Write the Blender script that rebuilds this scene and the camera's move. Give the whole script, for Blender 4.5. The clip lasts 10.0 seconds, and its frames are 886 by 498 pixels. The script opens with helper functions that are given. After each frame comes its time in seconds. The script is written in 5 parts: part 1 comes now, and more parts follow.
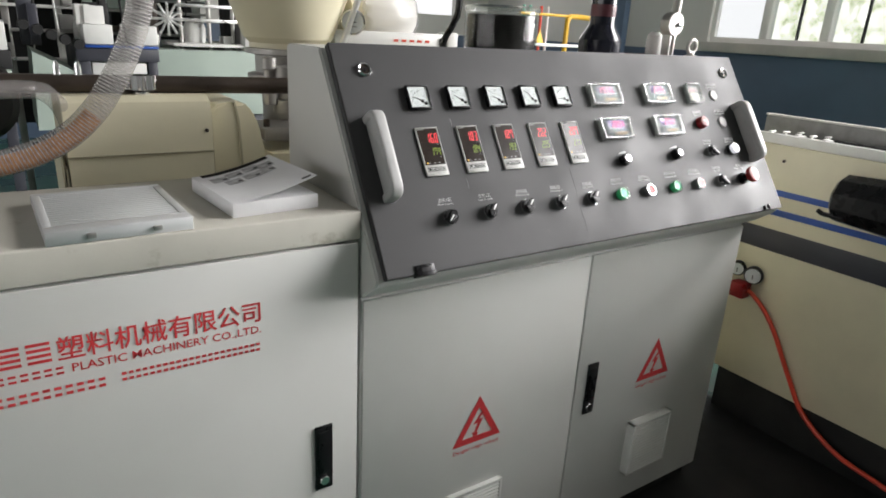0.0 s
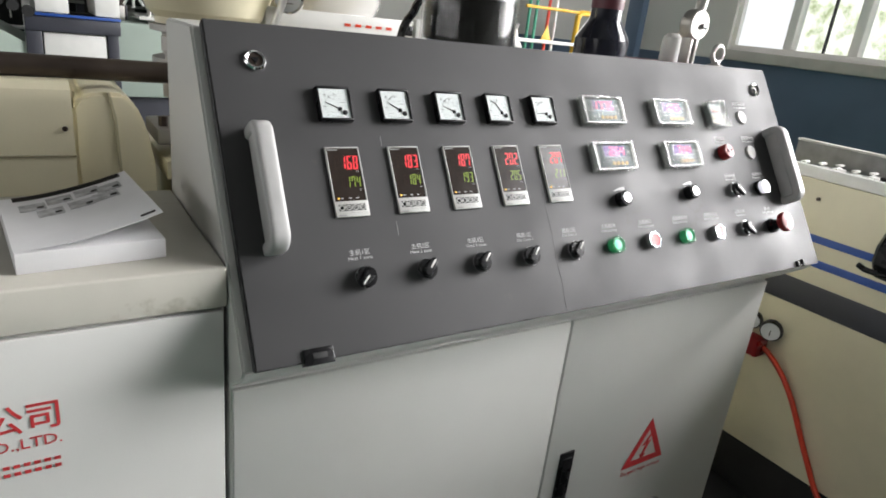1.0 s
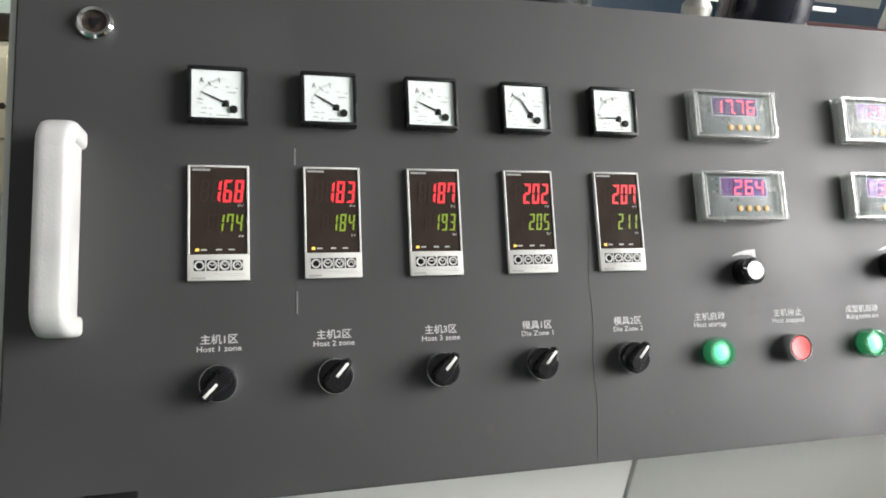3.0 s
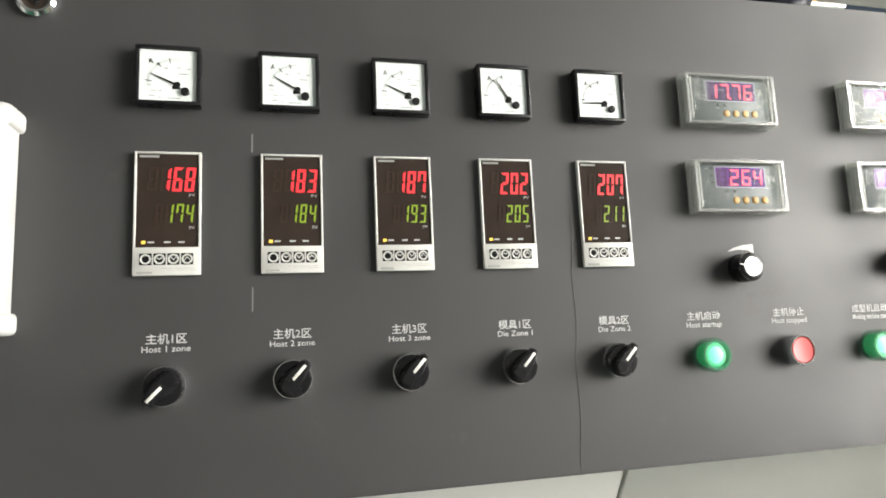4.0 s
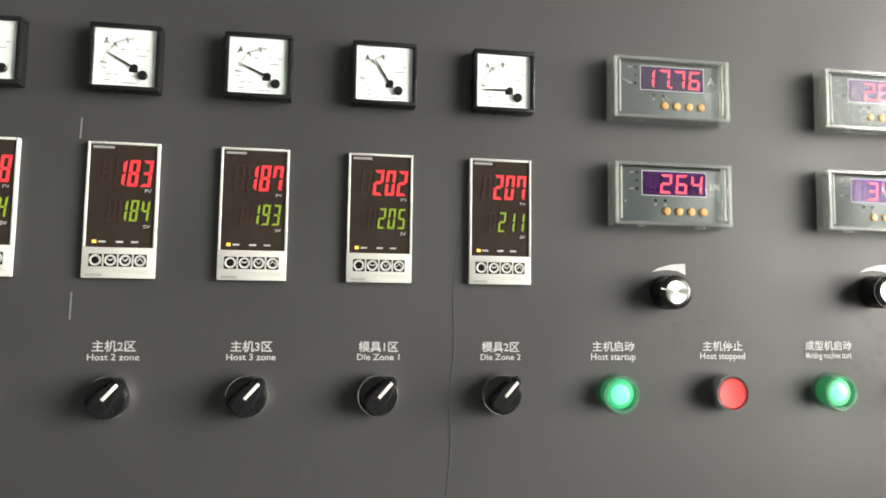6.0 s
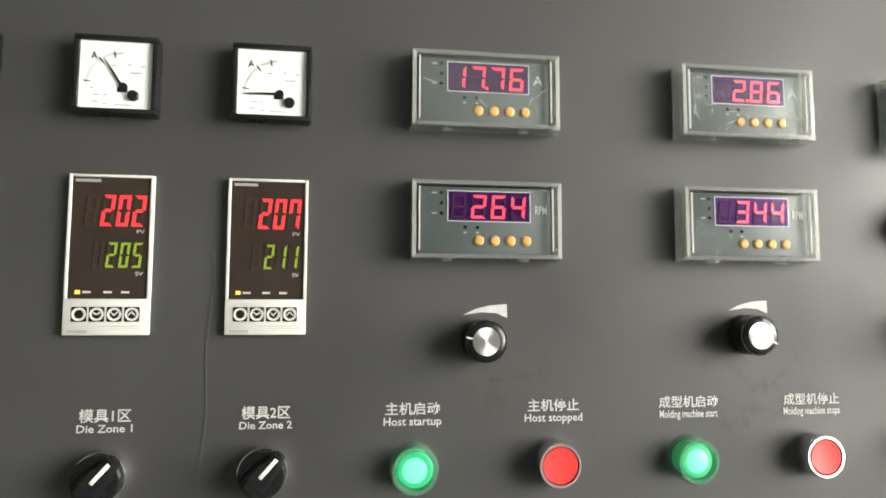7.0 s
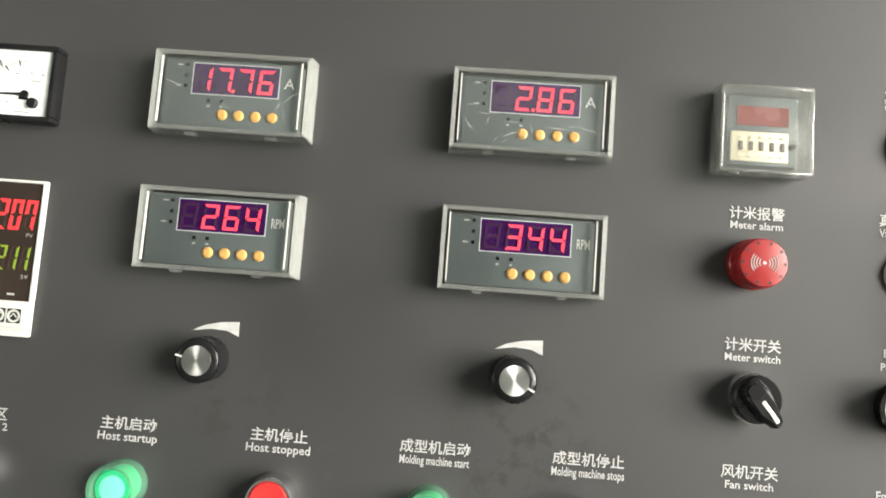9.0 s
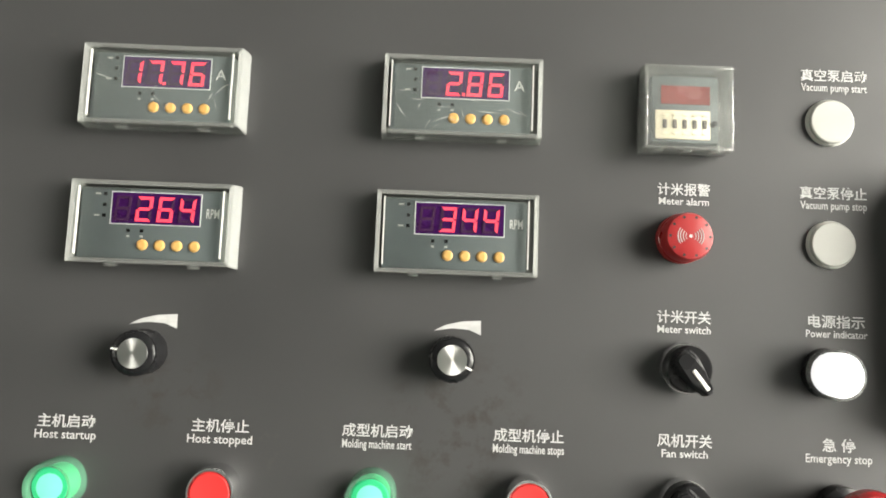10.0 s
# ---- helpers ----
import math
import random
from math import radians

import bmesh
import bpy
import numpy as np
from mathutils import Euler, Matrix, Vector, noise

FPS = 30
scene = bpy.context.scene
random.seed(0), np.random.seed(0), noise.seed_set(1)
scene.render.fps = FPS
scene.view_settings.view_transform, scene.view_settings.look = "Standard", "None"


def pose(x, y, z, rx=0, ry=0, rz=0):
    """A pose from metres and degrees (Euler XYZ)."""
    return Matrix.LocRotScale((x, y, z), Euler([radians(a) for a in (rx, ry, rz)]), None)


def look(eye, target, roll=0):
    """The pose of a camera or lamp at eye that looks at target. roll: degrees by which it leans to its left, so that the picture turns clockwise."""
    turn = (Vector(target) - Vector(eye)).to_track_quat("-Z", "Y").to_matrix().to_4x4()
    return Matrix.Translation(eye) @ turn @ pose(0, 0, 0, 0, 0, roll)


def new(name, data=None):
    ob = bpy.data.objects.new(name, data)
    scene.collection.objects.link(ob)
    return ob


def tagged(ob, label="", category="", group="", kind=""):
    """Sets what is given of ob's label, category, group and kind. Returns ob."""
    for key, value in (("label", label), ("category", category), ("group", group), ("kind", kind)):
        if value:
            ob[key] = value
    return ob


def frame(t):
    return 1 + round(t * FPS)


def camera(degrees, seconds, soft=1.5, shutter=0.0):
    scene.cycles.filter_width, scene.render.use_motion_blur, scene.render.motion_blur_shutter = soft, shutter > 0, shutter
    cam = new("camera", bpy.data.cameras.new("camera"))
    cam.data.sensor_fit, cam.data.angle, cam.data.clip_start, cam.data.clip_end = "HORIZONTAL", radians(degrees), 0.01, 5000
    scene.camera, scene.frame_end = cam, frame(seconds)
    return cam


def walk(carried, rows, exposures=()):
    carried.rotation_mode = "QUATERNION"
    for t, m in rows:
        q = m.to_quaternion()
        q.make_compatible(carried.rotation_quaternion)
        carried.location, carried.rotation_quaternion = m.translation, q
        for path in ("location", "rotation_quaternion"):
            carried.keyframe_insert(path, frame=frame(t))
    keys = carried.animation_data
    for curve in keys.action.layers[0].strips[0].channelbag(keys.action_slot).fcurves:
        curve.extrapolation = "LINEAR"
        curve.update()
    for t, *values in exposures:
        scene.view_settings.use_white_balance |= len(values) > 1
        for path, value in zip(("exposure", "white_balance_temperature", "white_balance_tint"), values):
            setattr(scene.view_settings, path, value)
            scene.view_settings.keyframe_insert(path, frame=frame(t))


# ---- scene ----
cam = camera(69.56, 10.0, soft=1.8)
ROWS = [
    (0, -0.5147, -1.0221, 1.3184, 70.937, -2.993, -33.191),
    (0.5, -0.4135, -0.9098, 1.3136, 69.812, -3.450, -34.293),
    (1, -0.2198, -0.7810, 1.3157, 70.153, -6.145, -31.770),
    (1.5, -0.0967, -0.6631, 1.3252, 68.463, -6.905, -32.002),
    (2, -0.0118, -0.5761, 1.3259, 67.761, -5.757, -28.706),
    (2.5, 0.1155, -0.5490, 1.3163, 66.450, -6.748, -17.781),
    (2.7, 0.1578, -0.5434, 1.3172, 65.502, -5.946, -14.909),
    (3.8, 0.1926, -0.5238, 1.3074, 65.283, -4.929, -12.197),
    (4, 0.2157, -0.5139, 1.2945, 65.623, -4.956, -12.450),
    (4.5, 0.2285, -0.4645, 1.2933, 64.258, -4.620, -11.091),
    (5, 0.2386, -0.4458, 1.2932, 63.405, -4.807, -10.404),
    (5.2, 0.2599, -0.4541, 1.3068, 62.075, -4.737, -8.215),
    (6.3, 0.4233, -0.4568, 1.3093, 61.640, -5.158, -6.561),
    (6.5, 0.4540, -0.4244, 1.2961, 62.097, -6.397, -8.180),
    (7, 0.5413, -0.3815, 1.2985, 61.878, -4.552, -6.660),
    (7.5, 0.6878, -0.3484, 1.3069, 61.057, -5.007, 0.205),
    (8, 0.7531, -0.3504, 1.3011, 60.531, -3.546, 4.979),
    (8.5, 0.7715, -0.3526, 1.2996, 61.693, -3.428, 3.984),
    (9, 0.7735, -0.3539, 1.3042, 61.645, -2.746, 3.712),
    (9.5, 0.7732, -0.3602, 1.3004, 61.427, -2.659, 2.855),
    (10, 0.7977, -0.3637, 1.2950, 62.391, -2.094, 0.821),
]
EXPOSURES = [(0.0, -0.36, 6400, 12.5), (1.0, -0.22, 6350, 12.5), (1.5, -0.22, 6300, 12.5), (2.0, -0.54, 6280, 12.5), (2.5, -0.24, 6300, 12), (4.0, 0.24, 6740, 9.0), (5.0, 0.27, 6820, 8.0), (7.0, 0.2, 6900, 7.0), (8.0, 0.32, 6920, 6.5), (10.0, 0.36, 6920, 6.5)]
walk(cam, [(t, pose(x, y, z, rx, ry, rz)) for t, x, y, z, rx, ry, rz in ROWS], EXPOSURES)

# ---- world, daylight and added fill lamps ----
world = bpy.data.worlds.new("world")
scene.world = world
world.use_nodes = True
wn, wl = world.node_tree.nodes, world.node_tree.links
sky = wn.new("ShaderNodeTexSky")
sky.sky_type, sky.sun_disc = "NISHITA", False
sky.sun_elevation, sky.sun_rotation = radians(48), radians(100)
wl.new(sky.outputs[0], wn["Background"].inputs[0])
wn["Background"].inputs[1].default_value = 0.12

sun = new("sun", bpy.data.lights.new("sun", "SUN"))
sun.data.energy, sun.data.angle, sun.data.color = 1.0, radians(12), (1.0, 0.96, 0.9)
sun.matrix_world = look((9, 2, 10), (0, 1, 0))


def area_light(name, eye, target, wide, high, power, colour=(1.0, 0.98, 0.95)):
    """A rectangular area lamp: sky light through a row of windows, or an added fill."""
    ob = new(name, bpy.data.lights.new(name, "AREA"))
    ob.data.shape, ob.data.size, ob.data.size_y = "RECTANGLE", wide, high
    ob.data.energy, ob.data.color = power, colour
    ob.matrix_world = look(eye, target)


area_light("window_light_right", (5.42, -1.8, 2.3), (0, -1.4, 1.6), 3.0, 1.55, 560)
area_light("window_light_right_high", (5.44, -1.8, 4.35), (0.6, -0.6, 1.0), 3.0, 1.5, 460)
area_light("window_light_right_near", (5.42, -4.7, 2.3), (0, -3.0, 1.8), 1.7, 1.5, 70)
# Added fill from the west, where the wall has no window.
area_light("window_light_left", (-7.9, -0.5, 2.4), (0, -0.5, 1.6), 9.0, 2.0, 190)
# Weak fill added under the closed ceiling.
area_light("fill_overhead", (-1.0, -2.2, 5.9), (-1.0, -2.0, 0), 6.0, 2.0, 5)
# Fill added for the console's left side; no opening behind it.
area_light("window_light_back_left", (-4.6, 6.9, 2.6), (-0.3, 0.2, 1.2), 4.0, 1.8, 110)
area_light("window_light_back", (3.0, 6.9, 2.6), (1.0, 0, 1.4), 5.0, 1.6, 60)

# ---- materials ----


def socket(n, name, value):
    n.inputs[name].default_value = value


def mat(name, col, rough=0.5, metal=0.0, var=0.12, scale=6.0, bump=0.05, bscale=300.0, spec=0.5, coat=0.0,
        stain=None, stain_at=0.66, rough_var=0.12, bump_dist=0.002):
    """A painted, metal or plastic surface: broad and fine variation, a fine relief, and stains where given."""
    m = bpy.data.materials.new(name)
    m.use_nodes = True
    n, l = m.node_tree.nodes, m.node_tree.links
    b = n["Principled BSDF"]
    socket(b, "Metallic", metal), socket(b, "Specular IOR Level", spec), socket(b, "Coat Weight", coat)
    tc = n.new("ShaderNodeTexCoord")
    big, fine = n.new("ShaderNodeTexNoise"), n.new("ShaderNodeTexNoise")
    socket(big, "Scale", scale), socket(big, "Detail", 6.0), socket(fine, "Scale", bscale), socket(fine, "Detail", 3.0)
    l.new(tc.outputs["Object"], big.inputs["Vector"]), l.new(tc.outputs["Object"], fine.inputs["Vector"])
    ramp = n.new("ShaderNodeMapRange")
    socket(ramp, "To Min", 1 - var), socket(ramp, "To Max", 1 + var)
    socket(ramp, "From Min", 0.3), socket(ramp, "From Max", 0.7)
    l.new(big.outputs["Fac"], ramp.inputs["Value"])
    mul = n.new("ShaderNodeMix")
    mul.data_type, mul.blend_type = "RGBA", "MULTIPLY"
    mul.inputs[0].default_value = 1.0
    mul.inputs[6].default_value = (*col, 1)
    l.new(ramp.outputs[0], mul.inputs[7])
    out = mul.outputs[2]
    if stain:
        spots = n.new("ShaderNodeTexNoise")
        socket(spots, "Scale", scale * 2.3), socket(spots, "Detail", 8.0), socket(spots, "Roughness", 0.65)
        l.new(tc.outputs["Object"], spots.inputs["Vector"])
        sr = n.new("ShaderNodeMapRange")
        socket(sr, "From Min", stain_at), socket(sr, "From Max", stain_at + 0.14)
        l.new(spots.outputs["Fac"], sr.inputs["Value"])
        mix = n.new("ShaderNodeMix")
        mix.data_type = "RGBA"
        l.new(sr.outputs[0], mix.inputs[0]), l.new(out, mix.inputs[6])
        mix.inputs[7].default_value = (*stain, 1)
        out = mix.outputs[2]
    l.new(out, b.inputs["Base Color"])
    rr = n.new("ShaderNodeMapRange")
    socket(rr, "To Min", max(0.02, rough - rough_var)), socket(rr, "To Max", min(1, rough + rough_var))
    socket(rr, "From Min", 0.3), socket(rr, "From Max", 0.7)
    l.new(big.outputs["Fac"], rr.inputs["Value"]), l.new(rr.outputs[0], b.inputs["Roughness"])
    if bump:
        bp = n.new("ShaderNodeBump")
        socket(bp, "Strength", bump), socket(bp, "Distance", bump_dist)
        l.new(fine.outputs["Fac"], bp.inputs["Height"]), l.new(bp.outputs[0], b.inputs["Normal"])
    return m


def glow(name, col, power, base=(0.02, 0.02, 0.02)):
    """A lit sign, lamp or display segment."""
    m = bpy.data.materials.new(name)
    m.use_nodes = True
    b = m.node_tree.nodes["Principled BSDF"]
    socket(b, "Base Color", (*base, 1)), socket(b, "Emission Color", (*col, 1)), socket(b, "Emission Strength", power)
    socket(b, "Roughness", 0.4)
    return m


def clear(name, tint=(0.96, 0.97, 0.96), rough=0.05, milk=0.0, milk_col=(0.85, 0.87, 0.85), gloss=1.0):
    """Clear plastic or glass: what is behind shows through, the surface mirrors at grazing angles."""
    m = bpy.data.materials.new(name)
    m.use_nodes = True
    n, l = m.node_tree.nodes, m.node_tree.links
    n.remove(n["Principled BSDF"])
    tr, gl, fr = n.new("ShaderNodeBsdfTransparent"), n.new("ShaderNodeBsdfGlossy"), n.new("ShaderNodeLayerWeight")
    socket(tr, "Color", (*tint, 1)), socket(gl, "Roughness", rough), socket(fr, "Blend", 0.5)
    body = tr.outputs[0]
    if milk:
        df, mx = n.new("ShaderNodeBsdfDiffuse"), n.new("ShaderNodeMixShader")
        socket(df, "Color", (*milk_col, 1)), socket(mx, "Fac", milk)
        l.new(body, mx.inputs[1]), l.new(df.outputs[0], mx.inputs[2])
        body = mx.outputs[0]
    pw, sc = n.new("ShaderNodeMath"), n.new("ShaderNodeMath")
    pw.operation, sc.operation = "POWER", "MULTIPLY_ADD"
    pw.inputs[1].default_value, sc.inputs[1].default_value, sc.inputs[2].default_value = 5.0, 0.8 * gloss, 0.03 * gloss
    l.new(fr.outputs["Facing"], pw.inputs[0]), l.new(pw.outputs[0], sc.inputs[0])
    ms = n.new("ShaderNodeMixShader")
    l.new(sc.outputs[0], ms.inputs[0]), l.new(body, ms.inputs[1]), l.new(gl.outputs[0], ms.inputs[2])
    l.new(ms.outputs[0], n["Material Output"].inputs["Surface"])
    return m


CREAM = mat("cream_paint", (0.60, 0.60, 0.575), 0.42, var=0.05, scale=3, bump=0.06, bscale=450, stain=(0.46, 0.45, 0.39), stain_at=0.74)
DUSTY_TOP = mat("dusty_cream_top", (0.47, 0.455, 0.40), 0.5, var=0.12, scale=6, bump=0.06, bscale=220, stain=(0.30, 0.27, 0.21), stain_at=0.60)
CREAM_OLD = mat("cream_machine_paint", (0.72, 0.67, 0.49), 0.45, var=0.08, scale=5, bump=0.08, bscale=220, stain=(0.38, 0.34, 0.22), stain_at=0.70)
PANEL = mat("dark_grey_powder_coat", (0.037, 0.037, 0.0377), 0.57, var=0.07, scale=7, bump=0.035, bscale=1100, spec=0.45, stain=(0.056, 0.053, 0.048), stain_at=0.66)
PANEL_EDGE = mat("dark_panel_edge", (0.05, 0.05, 0.052), 0.45, var=0.08)
def soil(m, centre, radius, col):
    """A hand-soiled patch on a surface, broken up by noise."""
    n, l = m.node_tree.nodes, m.node_tree.links
    b = n["Principled BSDF"]
    tc, sep, no = n.new("ShaderNodeTexCoord"), n.new("ShaderNodeVectorMath"), n.new("ShaderNodeTexNoise")
    sep.operation = "DISTANCE"
    sep.inputs[1].default_value = centre
    socket(no, "Scale", 55.0), socket(no, "Detail", 7.0), socket(no, "Roughness", 0.7)
    l.new(tc.outputs["Object"], sep.inputs[0]), l.new(tc.outputs["Object"], no.inputs["Vector"])
    fall, spots, both, mix = n.new("ShaderNodeMapRange"), n.new("ShaderNodeMapRange"), n.new("ShaderNodeMath"), n.new("ShaderNodeMix")
    socket(fall, "From Min", radius), socket(fall, "From Max", radius * 0.25)
    socket(spots, "From Min", 0.50), socket(spots, "From Max", 0.66)
    both.operation, mix.data_type = "MULTIPLY", "RGBA"
    l.new(sep.outputs["Value"], fall.inputs["Value"]), l.new(no.outputs["Fac"], spots.inputs["Value"])
    l.new(fall.outputs[0], both.inputs[0]), l.new(spots.outputs[0], both.inputs[1])
    l.new(both.outputs[0], mix.inputs[0])
    l.new(b.inputs["Base Color"].links[0].from_socket, mix.inputs[6])
    mix.inputs[7].default_value = (*col, 1)
    l.new(mix.outputs[2], b.inputs["Base Color"])


soil(PANEL, (0.815, -0.138, 0), 0.055, (0.022, 0.018, 0.014))
soil(PANEL, (0.640, -0.120, 0), 0.035, (0.028, 0.024, 0.020))
GAP = mat("shadow_gap", (0.03, 0.03, 0.03), 0.8, var=0.1)
HANDLE = mat("matt_silver_handle", (0.43, 0.43, 0.42), 0.55, 0.12, var=0.10, scale=22, bump=0.08, bscale=500, stain=(0.40, 0.40, 0.39), stain_at=0.66)
ALU = mat("satin_aluminium", (0.78, 0.78, 0.77), 0.34, 0.85, var=0.06, scale=30, bump=0.05, bscale=700)
CHROME = mat("chrome", (0.85, 0.85, 0.86), 0.12, 1.0, var=0.03, bump=0.0, rough_var=0.05)
STEEL = mat("worn_steel", (0.40, 0.39, 0.37), 0.45, 0.8, var=0.15, scale=14, bump=0.1)
DARK_STEEL = mat("oiled_dark_steel", (0.055, 0.042, 0.034), 0.34, 0.5, var=0.3, scale=10, bump=0.12)
BLACK = mat("black_plastic", (0.009, 0.009, 0.010), 0.28, spec=0.30, var=0.1, scale=30, bump=0.04, bscale=1200)
BLACK_MATT = mat("matt_black", (0.012, 0.012, 0.012), 0.7, var=0.15, scale=12, bump=0.05)
WHITE = mat("white_plastic", (0.72, 0.72, 0.69), 0.4, var=0.04, scale=20, bump=0.03)
DIAL = mat("white_dial_card", (0.76, 0.79, 0.80), 0.5, var=0.03, scale=40, bump=0.0)
PRINT = mat("white_silkscreen_ink", (0.44, 0.44, 0.436), 0.6, var=0.14, scale=160, bump=0.0)
PALE_PRINT = mat("fine_grey_print", (0.24, 0.25, 0.26), 0.6, var=0.1, bump=0.0)
INK = mat("black_ink", (0.016, 0.015, 0.014), 0.75, spec=0.15, var=0.1, bump=0.0)
RED_INK = mat("red_ink", (0.60, 0.045, 0.05), 0.5, var=0.12, scale=60, bump=0.0)
GREY_BEZEL = mat("light_grey_bezel", (0.52, 0.52, 0.495), 0.42, var=0.04, scale=40, bump=0.03, bscale=900)
SMOKE = mat("smoked_display_window", (0.030, 0.022, 0.018), 0.20, spec=0.28, var=0.15, scale=30, bump=0.0, rough_var=0.05)
GREY_FACE = mat("blue_grey_meter_face", (0.075, 0.088, 0.092), 0.45, spec=0.35, var=0.05, scale=30, bump=0.0)
DISPLAY = mat("dark_violet_display", (0.034, 0.006, 0.060), 0.34, 0.22, var=0.15, scale=30, bump=0.0, spec=0.45)
DISPLAY.node_tree.nodes["Principled BSDF"].inputs["Specular Tint"].default_value = (0.60, 0.20, 1.0, 1)
GHOST = mat("unlit_segments", (0.045, 0.016, 0.050), 0.25, var=0.05, bump=0.0)
GHOST_BROWN = mat("unlit_brown_segments", (0.040, 0.026, 0.020), 0.25, var=0.05, bump=0.0)
BRASS_BTN = mat("amber_soft_button", (0.54, 0.31, 0.10), 0.4, var=0.08, scale=80, bump=0.0)
IVORY = mat("ivory_plastic", (0.62, 0.56, 0.42), 0.45, var=0.05, scale=40, bump=0.02)
RED_FILTER = mat("dull_red_filter", (0.16, 0.022, 0.018), 0.25, var=0.1, scale=60, bump=0.0)
RED_PLASTIC = mat("red_plastic", (0.29, 0.014, 0.016), 0.35, var=0.06, scale=40, bump=0.03, bscale=900)
PALE_CAP = mat("pale_grey_cap", (0.34, 0.34, 0.315), 0.45, var=0.04, scale=60, bump=0.02)
RED_DIGIT = glow("red_digits", (1.0, 0.028, 0.04), 1.4)
RED_LED = glow("crimson_led_digits", (1.0, 0.045, 0.095), 1.7)
GREEN_DIGIT = glow("yellow_green_digits", (0.48, 0.72, 0.02), 0.56)
AMBER_LED = glow("amber_led", (1.0, 0.62, 0.08), 1.6)
GREEN_LAMP = glow("green_lamp_lens", (0.03, 0.80, 0.33), 0.14, (0.02, 0.35, 0.15))
GREEN_CORE = glow("green_lamp_core", (0.20, 1.0, 0.55), 0.85, (0.05, 0.4, 0.2))
RED_LENS = glow("red_push_lens", (0.8, 0.02, 0.02), 0.05, (0.55, 0.03, 0.03))
WHITE_LAMP = glow("white_lamp_lens", (0.92, 0.90, 1.0), 0.85, (0.8, 0.8, 0.8))
CLEAR = clear("clear_plastic", rough=0.08, gloss=0.12)
HAZY = clear("hazy_plastic", (0.93, 0.94, 0.93), 0.15, milk=0.045, gloss=0.2)
FILM = clear("protective_film", (0.88, 0.90, 0.89), 0.22, milk=0.05, gloss=0.35)
ACRYLIC = clear("acrylic_edge", (0.90, 0.92, 0.90), 0.20, milk=0.11, milk_col=(0.92, 0.93, 0.91), gloss=2.4)
# The same acrylic, whiter, so that side walls look lit from the window.
ACRYLIC_LIT_SIDE = clear("acrylic_lit_side", (0.90, 0.92, 0.90), 0.20, milk=0.24, milk_col=(0.93, 0.94, 0.92), gloss=2.6)
GREEN_GUARD = clear("green_clear_guard", (0.48, 0.82, 0.62), 0.12, milk=0.32, milk_col=(0.18, 0.44, 0.29), gloss=1.8)
GLASS = clear("window_glass", (0.97, 0.98, 0.98), 0.02)
HOSE_CLEAR = clear("clear_ribbed_hose", (0.90, 0.89, 0.88), 0.15, milk=0.22, milk_col=(0.62, 0.59, 0.58))
CREASE_GLINT = clear("crease_glint", (0.9, 0.9, 0.9), 0.2, milk=0.30, gloss=1.5)
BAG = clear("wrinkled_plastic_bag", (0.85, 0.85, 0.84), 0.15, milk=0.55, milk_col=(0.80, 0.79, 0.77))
FLOOR = mat("green_floor_paint", (0.035, 0.12, 0.085), 0.3, var=0.25, scale=1.5, bump=0.05, bscale=60, stain=(0.05, 0.06, 0.05), stain_at=0.6)
DARK_SHEET = mat("black_floor_sheet", (0.012, 0.012, 0.012), 0.65, var=0.3, scale=6, bump=0.15, bscale=120, stain=(0.06, 0.06, 0.058), stain_at=0.72)
HALL = mat("dark_unseen_wall", (0.17, 0.17, 0.165), 0.75, var=0.1, scale=1.0, bump=0.05, bscale=60)
WALL = mat("off_white_wall", (0.62, 0.61, 0.57), 0.7, var=0.06, scale=1.2, bump=0.05, bscale=80, stain=(0.5, 0.48, 0.43), stain_at=0.7)
BLUE_WALL = mat("navy_wall_paint", (0.078, 0.118, 0.180), 0.5, var=0.14, scale=1.6, bump=0.05, bscale=60, stain=(0.06, 0.09, 0.15), stain_at=0.68)
SILL = mat("dusty_stone_sill", (0.46, 0.44, 0.40), 0.7, var=0.12, scale=5, bump=0.1, bscale=80)
FRAME = mat("white_window_frame", (0.84, 0.83, 0.79), 0.45, var=0.06, scale=4, bump=0.02)
CEIL = mat("dark_unseen_ceiling", (0.16, 0.16, 0.155), 0.7, var=0.08, scale=1.0, bump=0.05, bscale=20)
BLUE_TRIM = mat("blue_trim_paint", (0.03, 0.09, 0.36), 0.4, var=0.1, scale=10, bump=0.02)
SLATE = mat("slate_band_paint", (0.045, 0.047, 0.060), 0.45, var=0.12, scale=6, bump=0.04)
ORANGE = mat("orange_red_hose", (0.68, 0.06, 0.025), 0.38, var=0.1, scale=30, bump=0.03)
YELLOW = mat("yellow_rail_paint", (0.72, 0.42, 0.02), 0.4, var=0.1, scale=12, bump=0.03)
TEAL = mat("green_post_paint", (0.05, 0.28, 0.18), 0.45, var=0.1, scale=12, bump=0.03)
PAPER = mat("paper", (0.76, 0.76, 0.77), 0.6, var=0.03, scale=30, bump=0.05, bscale=600)
PAPER_GREY = mat("printed_grey", (0.42, 0.42, 0.43), 0.6, var=0.4, scale=90, bump=0.0)
# Galvanised grey, taken darker to hold the shade on the rim's inner face.
GALV = mat("galvanised_shaded_face", (0.26, 0.26, 0.255), 0.5, 0.3, var=0.2, scale=25, bump=0.1)
FOIL = mat("silver_board", (0.62, 0.63, 0.63), 0.38, 0.35, var=0.06, scale=12, bump=0.05)
OIL = mat("dark_liquid", (0.008, 0.007, 0.006), 0.25, spec=0.15, var=0.2, bump=0.0)
BOTTLE = mat("dark_blue_black_bottle", (0.012, 0.013, 0.022), 0.16, var=0.1, scale=20, bump=0.02)
